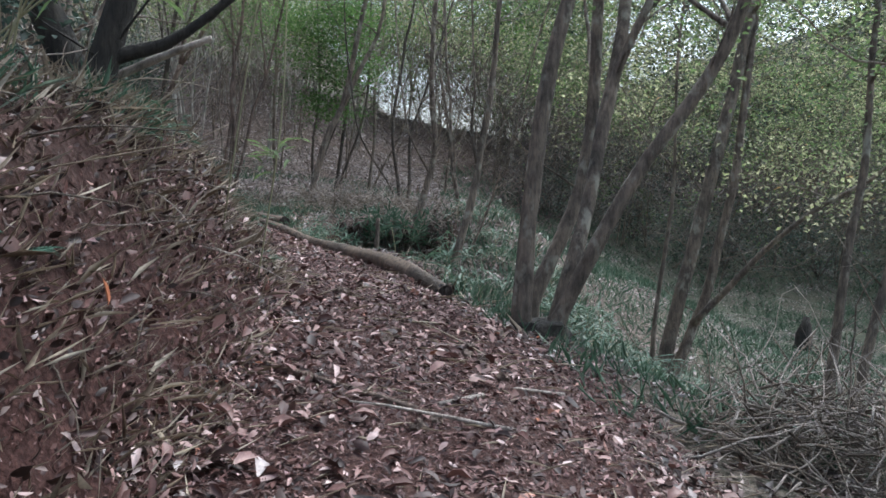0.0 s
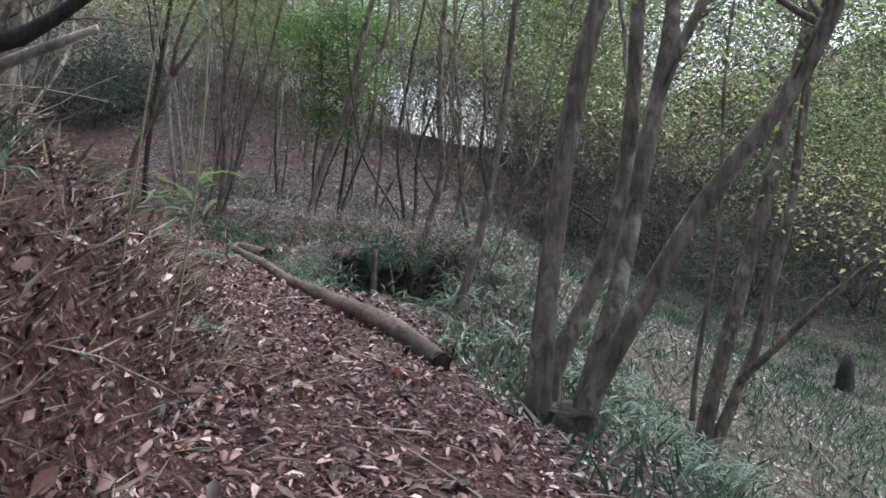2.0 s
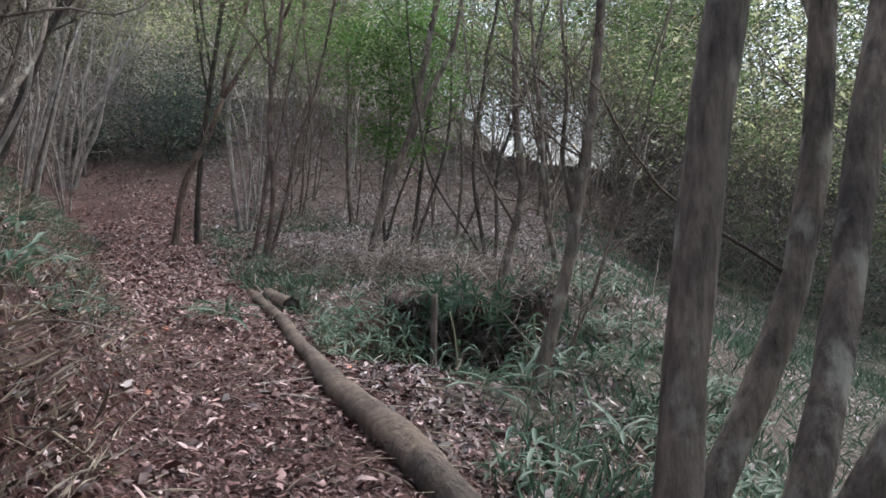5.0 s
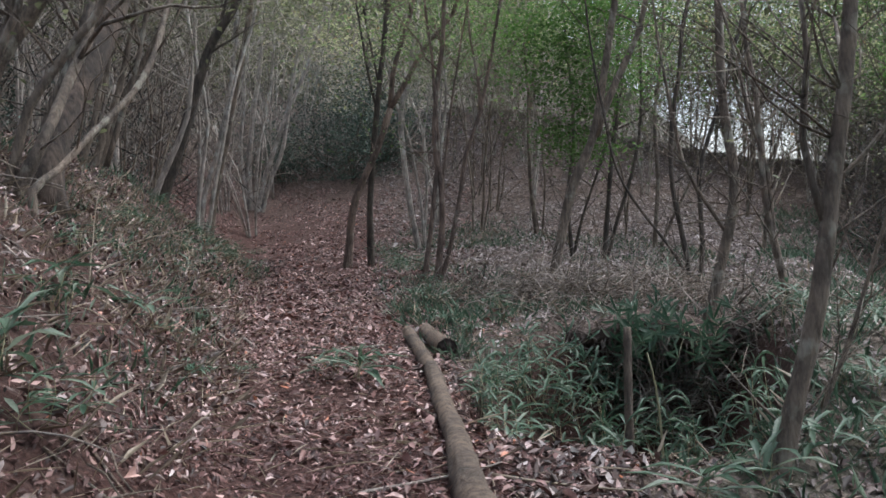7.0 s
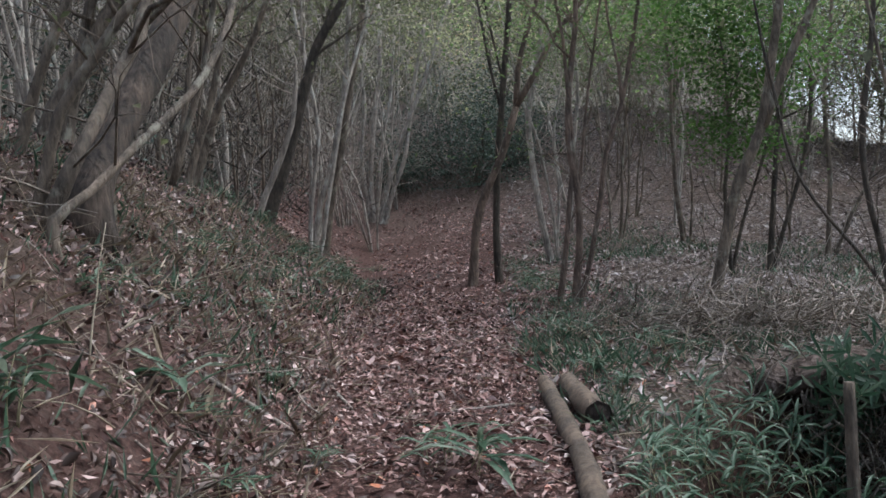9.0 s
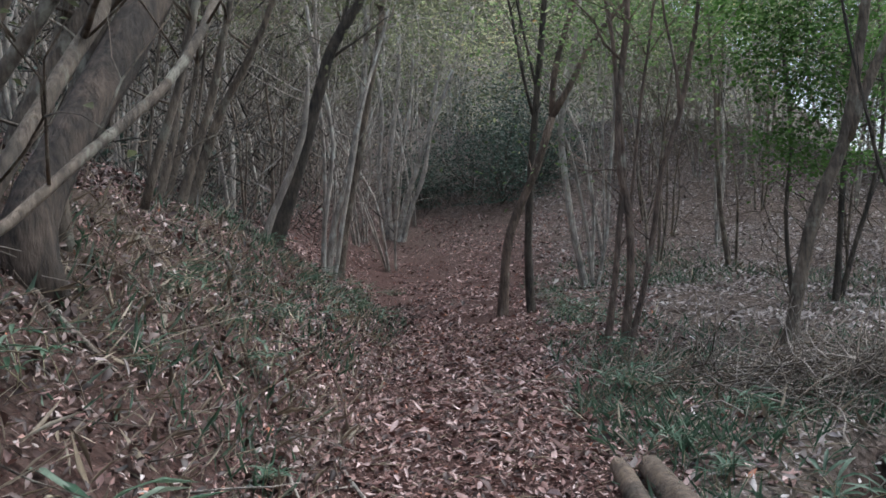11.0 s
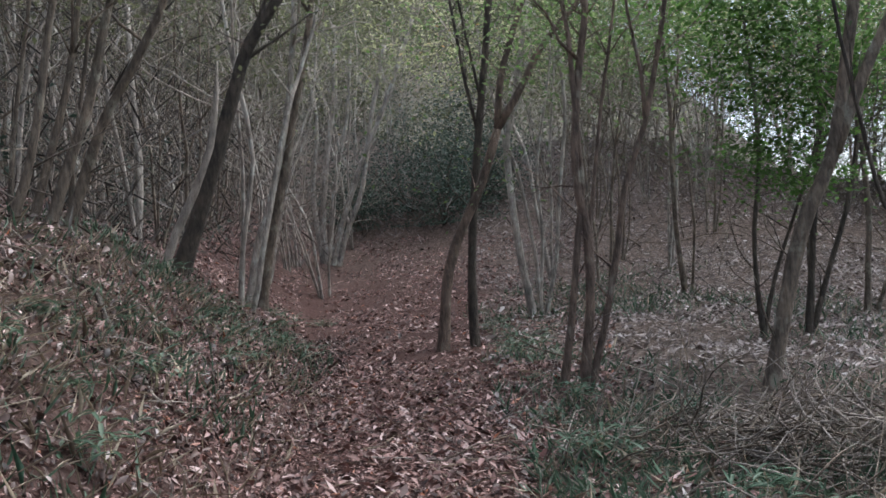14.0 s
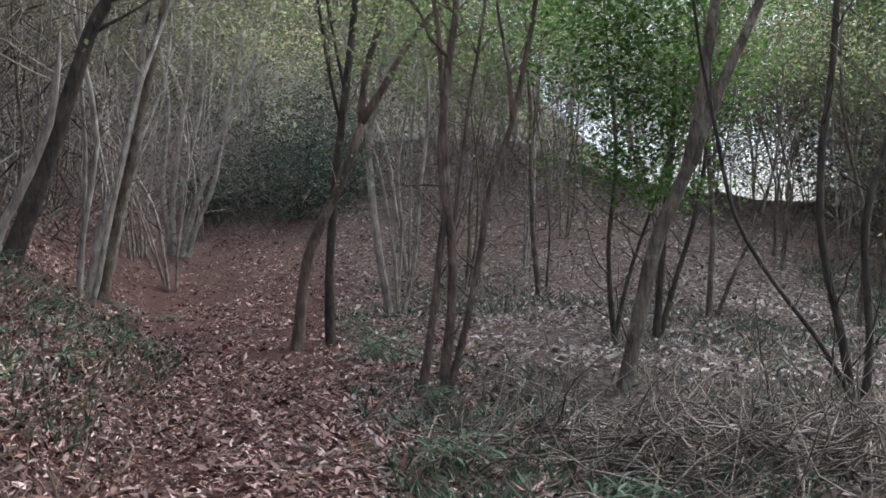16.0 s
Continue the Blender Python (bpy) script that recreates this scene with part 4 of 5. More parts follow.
# far side of the valley
sprays("valley_thicket", "dark evergreen thicket closing the far side of the valley", 1700, 36, (3, 36), (32, 42), 0.1, 3.6, EVERGREEN, 0.13, 0.5, lambda x, y, h: x > 7 - 0.5 * (y - 32), cut=-0.1)
sprays("valley_shrubs", "green shrubs along the far side of the valley", 900, 34, (5, 34), (31, 39), 1.2, 4.8, GREEN, 0.1, 0.5)
sprays("valley_canopy", "yellow-green canopy over the valley", 2400, 46, (1, 34), (23, 40), 4.2, 12.5, YELLOW, 0.092, 0.7, lambda x, y, h: x > 4.5 - 0.1 * y, cut=-0.2)
sprays("valley_canopy", "green canopy over the valley", 2600, 46, (0, 36), (24, 44), 4.4, 13.5, GREEN, 0.115, 0.7, lambda x, y, h: x > 4.0 - 0.1 * y, cut=-0.2)
sprays("valley_canopy", "dark high canopy behind the valley", 1500, 44, (3, 40), (36, 48), 0.5, 14.0, EVERGREEN, 0.16, 1.0, cut=-0.4)
# ridge ahead: leafy above, open to the sky between the stems
sprays("ridge_canopy", "dull olive canopy of the ridge wood", 2300, 38, (-18, 8), (41, 50), 3.4, 11.0, OLIVE, 0.14, 0.8, cut=-0.6)
sprays("ridge_canopy", "green canopy of the ridge wood", 2200, 38, (-16, 8), (42, 52), 2.6, 11.0, GREEN, 0.14, 0.8, cut=-0.6)
sprays("ridge_scrub", "thin scrub against the sky on the ridge", 900, 22, (-16, 7), (38, 47), 0.2, 3.4, OLIVE, 0.09, 0.45, cut=0.0)
sprays("ridge_scrub", "fine twiggy leaves on the saplings of the ridge", 2500, 26, (-10, 7), (38, 46), 0.8, 5.0, OLIVE, 0.085, 0.5, cut=-0.7)
sprays("far_wood", "far foliage of the wood behind the hillside", 1000, 40, (-40, -13), (44, 56), 0.0, 12.0, OLIVE, 0.22, 1.2, cut=-0.5)
sprays("far_wood", "far foliage of the wood behind the valley", 2000, 36, (3, 38), (48, 60), 0.0, 15.0, OLIVE, 0.3, 1.2, cut=-0.9)
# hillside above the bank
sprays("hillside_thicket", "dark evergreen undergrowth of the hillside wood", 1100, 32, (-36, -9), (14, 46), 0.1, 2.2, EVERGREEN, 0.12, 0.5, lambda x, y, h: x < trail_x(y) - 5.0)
sprays("hillside_foliage", "dull olive leaves high in the hillside wood", 2100, 40, (-40, -8), (12, 48), 3.4, 10.0, OLIVE, 0.085, 0.7, lambda x, y, h: x < trail_x(y) - 3.0, cut=-0.1)
# over the flat ground
sprays("green_canopy", "bright green canopy over the flat ground", 800, 56, (-9, 3), (24, 35), 4.6, 9.5, BRIGHT, 0.07, 0.6)
sprays("yellow_canopy", "yellow-green canopy over the trail", 1000, 56, (-13, 0), (25, 39), 4.8, 10.5, YELLOW, 0.07, 0.6)
# dead brush
sprays("dead_brush", "grey-brown dead brush under the ridge trees", 260, 26, (-19, 9), (34, 42), 0.0, 0.9, DRYBRUSH, 0.5, 0.6, narrow=0.05, rise=0.9, flat=0.6, cut=-0.1)
sprays("dead_brush", "mauve-grey dead brush along the far side of the valley", 1700, 26, (2, 34), (31, 42), 0.0, 4.2, DRYBRUSH, 0.5, 0.6, narrow=0.05, rise=0.7, flat=0.6, cut=-0.3)
sprays("dead_brush", "brown dead brush in shaded tones in the hillside wood", 3200, 28, (-40, -9), (14, 46), 0.0, 6.0, DARKBRUSH, 0.5, 0.7, lambda x, y, h: x < trail_x(y) - 3.6, narrow=0.05, rise=0.9, flat=0.6, cut=-0.4)


def twig_thicket(label, n, box_x, box_y, low, high, mat, keep=None):
    lines = []
    while len(lines) < n:
        x, y = RNG.uniform(*box_x), RNG.uniform(*box_y)
        if keep is not None and not keep(x, y):
            continue
        a = RNG.uniform(0, 6.28)
        lines.append(wander((x, y, float(land(x, y)) + RNG.uniform(low, high)), (math.cos(a), math.sin(a), RNG.uniform(-0.1, 1.4)), RNG.uniform(0.8, 2.4), RNG.uniform(0.006, 0.014), 0.003, 0.16, 0.03, 0.35))
    ob = add_mesh("twig_thicket", *join_tubes(lines, 3), mat)
    return tagged(ob, label, "thicket", kind="stuff")


twig_thicket("grey bare twigs tangled at the valley's far edge", 1900, (2, 26), (30, 37), 0.0, 4.0, BARK)
twig_thicket("bare grey twigs on the low ridge", 1300, (-9, 5), (27, 44), 0.2, 5.0, BARK)
twig_thicket("bare pale twigs of the hillside wood", 1500, (-24, -8), (15, 36), 0.3, 6.0, BARK, lambda x, y: x < trail_x(y) - 2.5)


def bush(label, x, y, radius, height, n, mat, size):
    """A low evergreen: stems and a ragged body of leaves."""
    root = tagged(new("bush"), label, "bush")
    root.location = (x, y, float(land(x, y)))
    lines = [wander((0, 0, -0.05), (RNG.normal(0, 0.5), RNG.normal(0, 0.5), 1), height * RNG.uniform(0.6, 0.95), 0.03, 0.006, 0.15, 0.05, 0.25) for k in range(7)]
    for line in lines:
        add_mesh("stem", *tube(line, 5), BARK_DARK, root)
    tips = np.array([q[:3] for line in lines for q in line[2:]])
    at = tips[RNG.integers(0, len(tips), n)] + RNG.normal(0, 1, (n, 3)) * np.array([radius * 0.55, radius * 0.55, height * 0.2])
    at[:, 2] = np.maximum(at[:, 2], 0.03)
    scatter_leaves("crown", at, spin(n, 0.5), spin(n, 0.3) + np.array([0, 0, 1]), size * RNG.uniform(0.7, 1.3, n), size * 0.5, mat, root, full=False)["kind"] = "stuff"
    return root


# Bushes stand in for the deep shade at the head of the trail.
for x, y, r, h in ((-13.6, 35.0, 1.5, 3.6), (-13.0, 36.6, 1.2, 2.7), (-15.2, 36.2, 1.6, 3.9), (-14.4, 37.6, 1.4, 4.6), (-16.6, 35.0, 1.1, 2.4)):
    bush("evergreen bush added for the deep shade at the trail head", x, y, r, h, 4500, EVERGREEN, 0.1)
for x, y, r, h in ((4.0, 33.0, 1.6, 3.0), (7.2, 34.0, 1.8, 3.4), (10.5, 33.0, 1.8, 3.2), (14.0, 33.0, 1.9, 3.4), (17.5, 31.5, 1.8, 3.2)):
    bush("dark bush at the far edge of the clearing", x, y, r, h * 0.75, 2200, EVERGREEN, 0.1)


# ---- logs, stump and sticks ----
def log(label, points, mat, name="fallen_log"):
    line = bend_line(points, 0.16)
    root = tagged(new(name), label, "log")
    verts, faces = tube(line, 14, 0.06, close=False)
    body = add_mesh("bark", verts, faces, mat, root)
    for at, inward in ((line[0], line[1]), (line[-1], line[-2])):
        way = unit(inward[:3] - at[:3])
        add_mesh("cut_end", *tube([(*(at[:3] + way * 0.012), at[3] * 0.96), (*(at[:3] + way * 0.06), at[3] * 0.93)], 14), CUT, root)
    return root


def on_ground(x, y, lift=0.0):
    return (x, y, float(ground_z(x, y)) + lift)


def lying(points, lift=0.55):
    return [(*on_ground(x, y, r * lift), r) for x, y, r in points]


log("long mossy fallen log edging the trail", lying([(0.02, 7.9, 0.088), (-0.45, 8.65, 0.094), (-1.02, 9.72, 0.08), (-1.44, 10.7, 0.066), (-1.76, 11.4, 0.062), (-2.22, 12.4, 0.06), (-2.64, 13.2, 0.062), (-3.06, 14.0, 0.056)], 0.62), BARK_MOSS)
log("short rotten log piece beside the long log", lying([(-2.33, 13.05, 0.085), (-2.6, 13.5, 0.08), (-2.88, 14.0, 0.07)], 0.7), BARK_MOSS)


def stick(label, points, mat=DEADWOOD, name="stick", forks=0, category="stick"):
    line = bend_line(points, 0.08)
    root = tagged(new(name), label, category)
    root.location = line[0][:3]
    add_mesh("shaft", *tube(line - np.array([*line[0][:3], 0]), 6, 0.06), mat, root)
    for k in range(forks):
        b = line[int(RNG.uniform(len(line) * 0.3, len(line) - 2))]
        way = unit(line[-1][:3] - line[0][:3]) + RNG.normal(0, 0.5, 3) * np.array([1, 1, 0.3])
        twig = wander(b[:3] - line[0][:3], way, 0.35, b[3] * 0.6, 0.002, 0.15, 0.0, 0.08)
        add_mesh("side_twig", *tube(twig, 5), mat, root)
    return root


stick("brown dead branch lying across the trail", lying([(-0.89, 4.39, 0.014), (-0.5, 4.1, 0.016), (-0.1, 3.78, 0.015)], 0.9), BARK_RED, forks=1)
stick("short pale stick on the trail", lying([(-0.02, 3.92, 0.012), (0.19, 4.14, 0.014)], 0.9), DEADWOOD)
stick("brown stick at the foot of the bank", lying([(-0.74, 3.08, 0.012), (-0.85, 3.45, 0.013), (-0.93, 3.83, 0.011)], 1.0), BARK_RED)
stick("pale forked stick on the trail", lying([(-0.78, 4.0, 0.012), (-0.59, 4.29, 0.010)], 0.9), DEADWOOD, forks=1)
stick("long crooked dead branch on the bank", lying([(-6.6, 13.85, 0.02), (-6.0, 13.55, 0.024), (-5.8, 13.4, 0.022), (-5.4, 12.95, 0.024), (-5.05, 12.6, 0.02)], 1.0), BARK, forks=2)
stick("forked grey dead branch on the bank", lying([(-5.5, 12.1, 0.016), (-5.1, 11.9, 0.018), (-4.6, 11.85, 0.014), (-4.2, 11.7, 0.009)], 1.0), BARK, forks=2)
stick("thin pale dead branch on the bank", lying([(-4.7, 13.6, 0.012), (-4.4, 13.2, 0.013), (-4.0, 12.9, 0.01)], 1.0), DEADWOOD, forks=1)
stick("dark fallen branch on the bank", lying([(-7.2, 15.4, 0.02), (-6.6, 15.0, 0.022), (-5.9, 14.8, 0.018)], 1.0), BARK_DARK, forks=2)
stick("pale stick on the bank", lying([(-3.75, 11.3, 0.014), (-3.55, 11.75, 0.012)], 1.0), DEADWOOD)
stick("broken dead stake standing in the gully", [(-1.08, 13.9, float(ground_z(-1.08, 13.9)) - 0.1, 0.045), (-1.06, 13.92, -0.2, 0.044), (-1.02, 13.95, 0.72, 0.038)], BARK, "stake", category="stake")
stick("bleached broken branch leaning out from the bank tree", [(-2.08, 5.5, 2.0, 0.03), (-1.95, 5.55, 2.06, 0.03), (-1.73, 5.58, 2.16, 0.027), (-1.43, 5.59, 2.27, 0.019)], DEADWOOD, "broken_branch", 0, "branch")

stick_kinds = []
for k in range(5):
    r = 0.005 + 0.0015 * k
    line = wander((0, 0, r * 0.6), (1, 0, 0), 0.3 + 0.13 * k, r, r * 0.4, 0.1, 0.0, 0.08)
    line[:, 2] = r * 0.6 + np.abs(line[:, 2] - r * 0.6) * 0.15
    stick_kinds.append(stick("thin dead stick lying on the leaf litter", [tuple(q) for q in line[::2]], (DEADWOOD, BARK, BARK_RED, STRAW, DEADWOOD)[k], "stick", k % 2))
    tagged(stick_kinds[-1], group="fallen sticks")
for k in range(95):
    y = RNG.uniform(2.8, 17)
    x = float(trail_x(y)) + RNG.uniform(-2.6, 1.3)
    a = RNG.uniform(0, 360)
    dx, dy = 0.2 * math.cos(radians(a)), 0.2 * math.sin(radians(a))
    rise = math.degrees(math.atan2(float(ground_z(x + dx, y + dy)) - float(ground_z(x, y)), 0.2))
    m = Matrix.Translation(on_ground(x, y, 0.012)) @ pose(0, 0, 0, 0, 0, a) @ pose(0, 0, 0, 0, -rise, 0)
    if k < 5:
        stick_kinds[k].matrix_basis = m
    else:
        copy_thing(stick_kinds[k % 5], m)

# dead stalks and roots caught on the cut bank
def bank_clutter(label, n, reach, mat, thick, length, droop):
    lines = []
    for k in range(n):
        y = 2.6 + 12.0 * RNG.uniform() ** 1.3
        x = float(trail_x(y)) + RNG.uniform(*reach)
        a = RNG.uniform(0, 6.28)
        r = RNG.uniform(0.5, 1.0) * thick
        lines.append(wander((x, y, float(ground_z(x, y)) + RNG.uniform(0.0, 0.09)), (0.5 + 0.7 * math.cos(a), 0.7 * math.sin(a), droop + RNG.normal(0, 0.25)), RNG.uniform(0.4, 1.0) * length, r, r * 0.4, 0.12, -0.06, 0.09))
    tagged(add_mesh("dead_stalks", *join_tubes(lines, 4), mat), label, "dead stalks", kind="stuff")


bank_clutter("pale dead stalks caught on the cut bank", 150, (-3.0, -1.0), DEADWOOD, 0.006, 0.55, -0.1)
bank_clutter("brown dead stalks and roots on the cut bank", 320, (-3.2, -0.9), BARK, 0.006, 0.6, -0.15)
bank_clutter("thin upright dry stems on the cut bank", 90, (-3.4, -1.2), STRAW, 0.005, 0.7, 0.9)

# black weathered stump in the clearing
stump = tagged(new("tree_stump"), "tall black rotten tree stump in the clearing", "stump")
sx, sy = 9.4, 22.9
stump.location = on_ground(sx, sy, -0.05)
v, f = tube([(0, 0, 0, 0.24), (0.02, 0, 0.15, 0.19), (0.04, 0.02, 0.45, 0.18), (0.06, 0.02, 0.7, 0.15), (0.1, 0.04, 0.9, 0.07)], 12, 0.26)
add_mesh("bark", v, f, BARK_BLACK, stump)
# black stool of the coppiced tree
stool = tagged(new("tree_stool"), "black knotted stool at the foot of the coppiced stems", "stump")
stool.location = (0.78, 7.24, float(ground_z(0.78, 7.24)) - 0.04)
v, f = tube([(0, 0, 0, 0.27), (0, 0, 0.08, 0.25), (0, 0.01, 0.16, 0.21), (0, 0.01, 0.2, 0.16), (0, 0.01, 0.19, 0.07)], 18, 0.24)
add_mesh("bark", v, f, BARK_BLACK, stool)


def brush_pile(label, x, y, spread, height, n, mat, heading):
    root = tagged(new("brush_pile"), label, "brush pile")
    root.location = on_ground(x, y)
    for group_mat, share, name in ((mat, 0.6, "tangle"), (DEADWOOD, 0.4, "pale_tangle")):
        lines = []
        for k in range(int(n * share)):
            px, py = RNG.normal(0, spread[0] * 0.5), RNG.normal(0, spread[1] * 0.5)
            a = radians(heading) + RNG.normal(0, 0.9) if k % 3 == 0 else RNG.uniform(0, 6.28)
            gz = float(land(x + px, y + py)) - root.location.z
            top = height * max(0.05, 1 - (px / spread[0]) ** 2 * 0.8 - (py / spread[1]) ** 2 * 0.8)
            length = RNG.uniform(0.2, 0.75) if k % 5 else RNG.uniform(0.7, 1.3)
            lines.append(wander((px - math.cos(a) * length / 2, py - math.sin(a) * length / 2, gz + RNG.uniform(0.0, top)), (math.cos(a), math.sin(a), RNG.normal(0, 0.45)), length, RNG.uniform(0.003, 0.011), 0.002, 0.24, 0.0, 0.13))
        add_mesh(name, *join_tubes(lines, 4), group_mat, root)["kind"] = "stuff"
    return root


brush_pile("heap of cut dead branches on the valley side", 2.3, 5.0, (0.75, 0.65), 0.6, 620, BARK, 20)
brush_pile("heap of dead branches and bamboo stalks at the gully rim", -1.7, 16.6, (2.3, 1.0), 0.36, 1500, BARK, 5)
brush_pile("overhanging mat of dead stalks on the gully rim", -0.7, 15.25, (1.5, 0.5), 0.3, 800, BARK, 8)

# earth lip with root mat that overhangs the gully
lip_v, lip_f = [], []
for i in range(29):
    x = -2.05 + i * 0.095
    edge = 15.45 + 0.25 * math.sqrt(max(0.0, 1 - ((x + 0.75) / 1.35) ** 2))
    reach = 0.42 + 0.3 * float(lattice(x, 0.0, 0.34, 41)) + 0.12 * float(lattice(x, 0.0, 0.12, 42))
    z = 0.58 + 0.1 * float(lattice(x, 0.0, 0.4, 43))
    for dy, dz in ((0.25, 0.02), (-reach * 0.5, 0.06), (-reach, -0.03), (-reach + 0.03, -0.14 - 0.05 * float(lattice(x, 9.0, 0.2, 44))), (-reach * 0.4, -0.22), (0.25, -0.3)):
        lip_v.append((x, edge + dy, z + dz))
for i in range(28):
    for j in range(6):
        a, b = i * 6 + j, i * 6 + (j + 1) % 6
        lip_f.append((a, b, b + 6, a + 6))
lip = add_mesh("gully_lip", lip_v, lip_f, SOIL)
tagged(lip, "overhanging lip of root-bound earth above the gully", "earth bank", kind="structure")
roots = tagged(new("hanging_roots"), "tangle of dead roots hanging under the gully lip", "roots")
root_lines = []
for k in range(90):
    x = RNG.uniform(-1.95, 0.45)
    root_lines.append(wander((x, RNG.uniform(14.85, 15.35), RNG.uniform(0.4, 0.55)), (RNG.normal(0, 0.4), -0.35, -1), RNG.uniform(0.25, 0.85), 0.007, 0.002, 0.22, -0.05, 0.1))
add_mesh("root_tangle", *join_tubes(root_lines, 4), BARK_DARK, roots)["kind"] = "stuff"


# ---- grasses and bamboo grass ----
def sasa(label, x, y, canes, height, reach, leaf_len, mat=SASA):
    """Bamboo grass: thin canes with fans of long blades at their tips."""
    root = tagged(new("bamboo_grass"), label, "bamboo grass", "bamboo grass tufts")
    root.location = on_ground(x, y, -0.02)
    lines, at, way = [], [], []
    for k in range(canes):
        line = wander((RNG.normal(0, reach * 0.3), RNG.normal(0, reach * 0.3), 0), (RNG.normal(0, 0.35), RNG.normal(0, 0.35), 1), height * RNG.uniform(0.5, 1.0), 0.004, 0.002, 0.1, 0.02, 0.12)
        lines.append(line)
        for b in line[len(line) // 2:]:
            for j in range(3):
                a = RNG.uniform(0, 6.28)
                at.append(b[:3])
                way.append((math.cos(a), math.sin(a), RNG.uniform(-0.35, 0.5)))
    add_mesh("cane_growth", *join_tubes(lines, 3), CANE, root)["kind"] = "stuff"
    n = len(at)
    scatter_leaves("leafage", at, way, np.array([[0.02, 0.03, 1.0]] * n), leaf_len * RNG.uniform(0.6, 1.2, n), leaf_len * 0.12 * RNG.uniform(0.8, 1.3, n), mat, root, curl=RNG.uniform(0.05, 0.18, n), fold=0.3)["kind"] = "stuff"
    return root


tufts = [sasa("grey-green bamboo grass with long narrow blades", 0.9 + 0.2 * k, 9.3, 6 + k, 0.24 + 0.06 * k, 0.35, 0.15 + 0.02 * k) for k in range(4)]
broad = sasa("bamboo grass with broad drooping blades on the bank", -3.12, 9.7, 2, 0.22, 0.08, 0.3)
copy_thing(broad, pose(*on_ground(-3.5, 10.95, -0.02), 0, 0, 130))
copy_thing(broad, pose(*on_ground(-2.6, 11.9, -0.02), 0, 0, 250))
copy_thing(broad, pose(*on_ground(-2.3, 8.6, -0.02), 0, 0, 40))
copy_thing(broad, pose(*on_ground(-1.3, 20.3, -0.02), 0, 0, 40))
copy_thing(broad, pose(*on_ground(-1.6, 18.0, -0.02), 0, 0, 170))
for x, y, a in ((0.1, 11.0, 20), (0.4, 11.7, 140), (-0.25, 10.6, 260), (0.75, 10.5, 80), (1.3, 9.4, 200)):
    copy_thing(broad, pose(*on_ground(x, y, -0.02), 0, 0, a))
fans = [sasa("bamboo grass with broad drooping blades on the gully wall", -1.2 + 0.4 * k, 15.0, 5 + k, 0.36 + 0.05 * k, 0.3, 0.2) for k in range(3)]
spots = 0
while spots < 64:
    x, y = RNG.uniform(-2.0, 4.5), RNG.uniform(6.5, 18)
    u = x - float(trail_x(y))
    gully = ((x + 0.88) / 1.1) ** 2 + ((y - 13.5) / 2.1) ** 2
    if u < 1.25 + 0.6 * (9 < y < 12.6) or u > 4.8 or gully < 1.25 or (y > 14.6 and x < 1.0) or (y > 15.6 and RNG.uniform() < 0.7) or (x - 0.78) ** 2 + (y - 7.25) ** 2 < 0.4 or (x < 0.8 and y < 12.5 and RNG.uniform() < 0.85):
        continue
    t = copy_thing(tufts[RNG.integers(0, 4)], pose(*on_ground(x, y, -0.02), 0, 0, RNG.uniform(0, 360)))
    t.scale = (1, 1, RNG.uniform(0.6, 1.1))
    spots += 1
spots = 0
while spots < 56:
    x, y = RNG.uniform(-2.1, 0.5), RNG.uniform(10.9, 15.6)
    gully = ((x + 0.88) / 1.1) ** 2 + ((y - 13.5) / 2.1) ** 2
    if not 0.45 < gully < 1.2 or (x > -0.5 and RNG.uniform() < 0.8) or (y < 12.0 and RNG.uniform() < 0.75):
        continue
    t = copy_thing(fans[RNG.integers(0, 3)], pose(*on_ground(x, y, -0.03), RNG.uniform(15, 65) if y > 13.8 else 0, RNG.uniform(-10, 10), RNG.uniform(0, 360)))
    t.scale = (1, 1, RNG.uniform(0.8, 1.5))
    spots += 1
for k in range(9):                                           # drooping over the lip of the gully
    x = RNG.uniform(-2.1, 0.2)
    t = copy_thing(fans[RNG.integers(0, 3)], pose(x, RNG.uniform(14.95, 15.5), 0.56, RNG.uniform(55, 120), RNG.uniform(-30, 30), 0))
    t.scale = (1, 1, RNG.uniform(0.7, 1.4))
for k in range(5):                                           # tall shoots out of the gully floor
    x, y = RNG.uniform(-1.7, 0.0), RNG.uniform(13.4, 14.8)
    t = copy_thing(fans[RNG.integers(0, 3)], pose(*on_ground(x, y, -0.03), 0, 0, RNG.uniform(0, 360)))
    t.scale = (1.1, 1.1, RNG.uniform(1.6, 2.4))
for x, y in ((-3.12, 9.75), (-3.45, 11.0), (-3.35, 11.6), (-2.75, 11.95), (-2.2, 8.7), (-3.0, 10.6), (-4.3, 11.2), (-4.0, 12.1), (-5.6, 13.2), (-5.0, 13.3), (-1.5, 4.6), (-1.75, 5.4), (-2.3, 7.6), (-1.35, 6.7), (-4.7, 12.2), (-5.6, 13.7)):
    t = copy_thing(tufts[RNG.integers(0, 4)], pose(*on_ground(x, y, -0.02), 0, 0, RNG.uniform(0, 360)))
    t.scale = (0.8, 0.8, RNG.uniform(0.5, 0.9))
for k in range(44):                                          # along both edges of the upper trail
    y = RNG.uniform(13.5, 24)
    x = float(trail_x(y)) + RNG.choice((-1, 1)) * RNG.uniform(1.3, 2.6)
    t = copy_thing(tufts[RNG.integers(0, 4)], pose(*on_ground(x, y, -0.02), 0, 0, RNG.uniform(0, 360)))
    t.scale = (0.9, 0.9, RNG.uniform(0.4, 0.9))


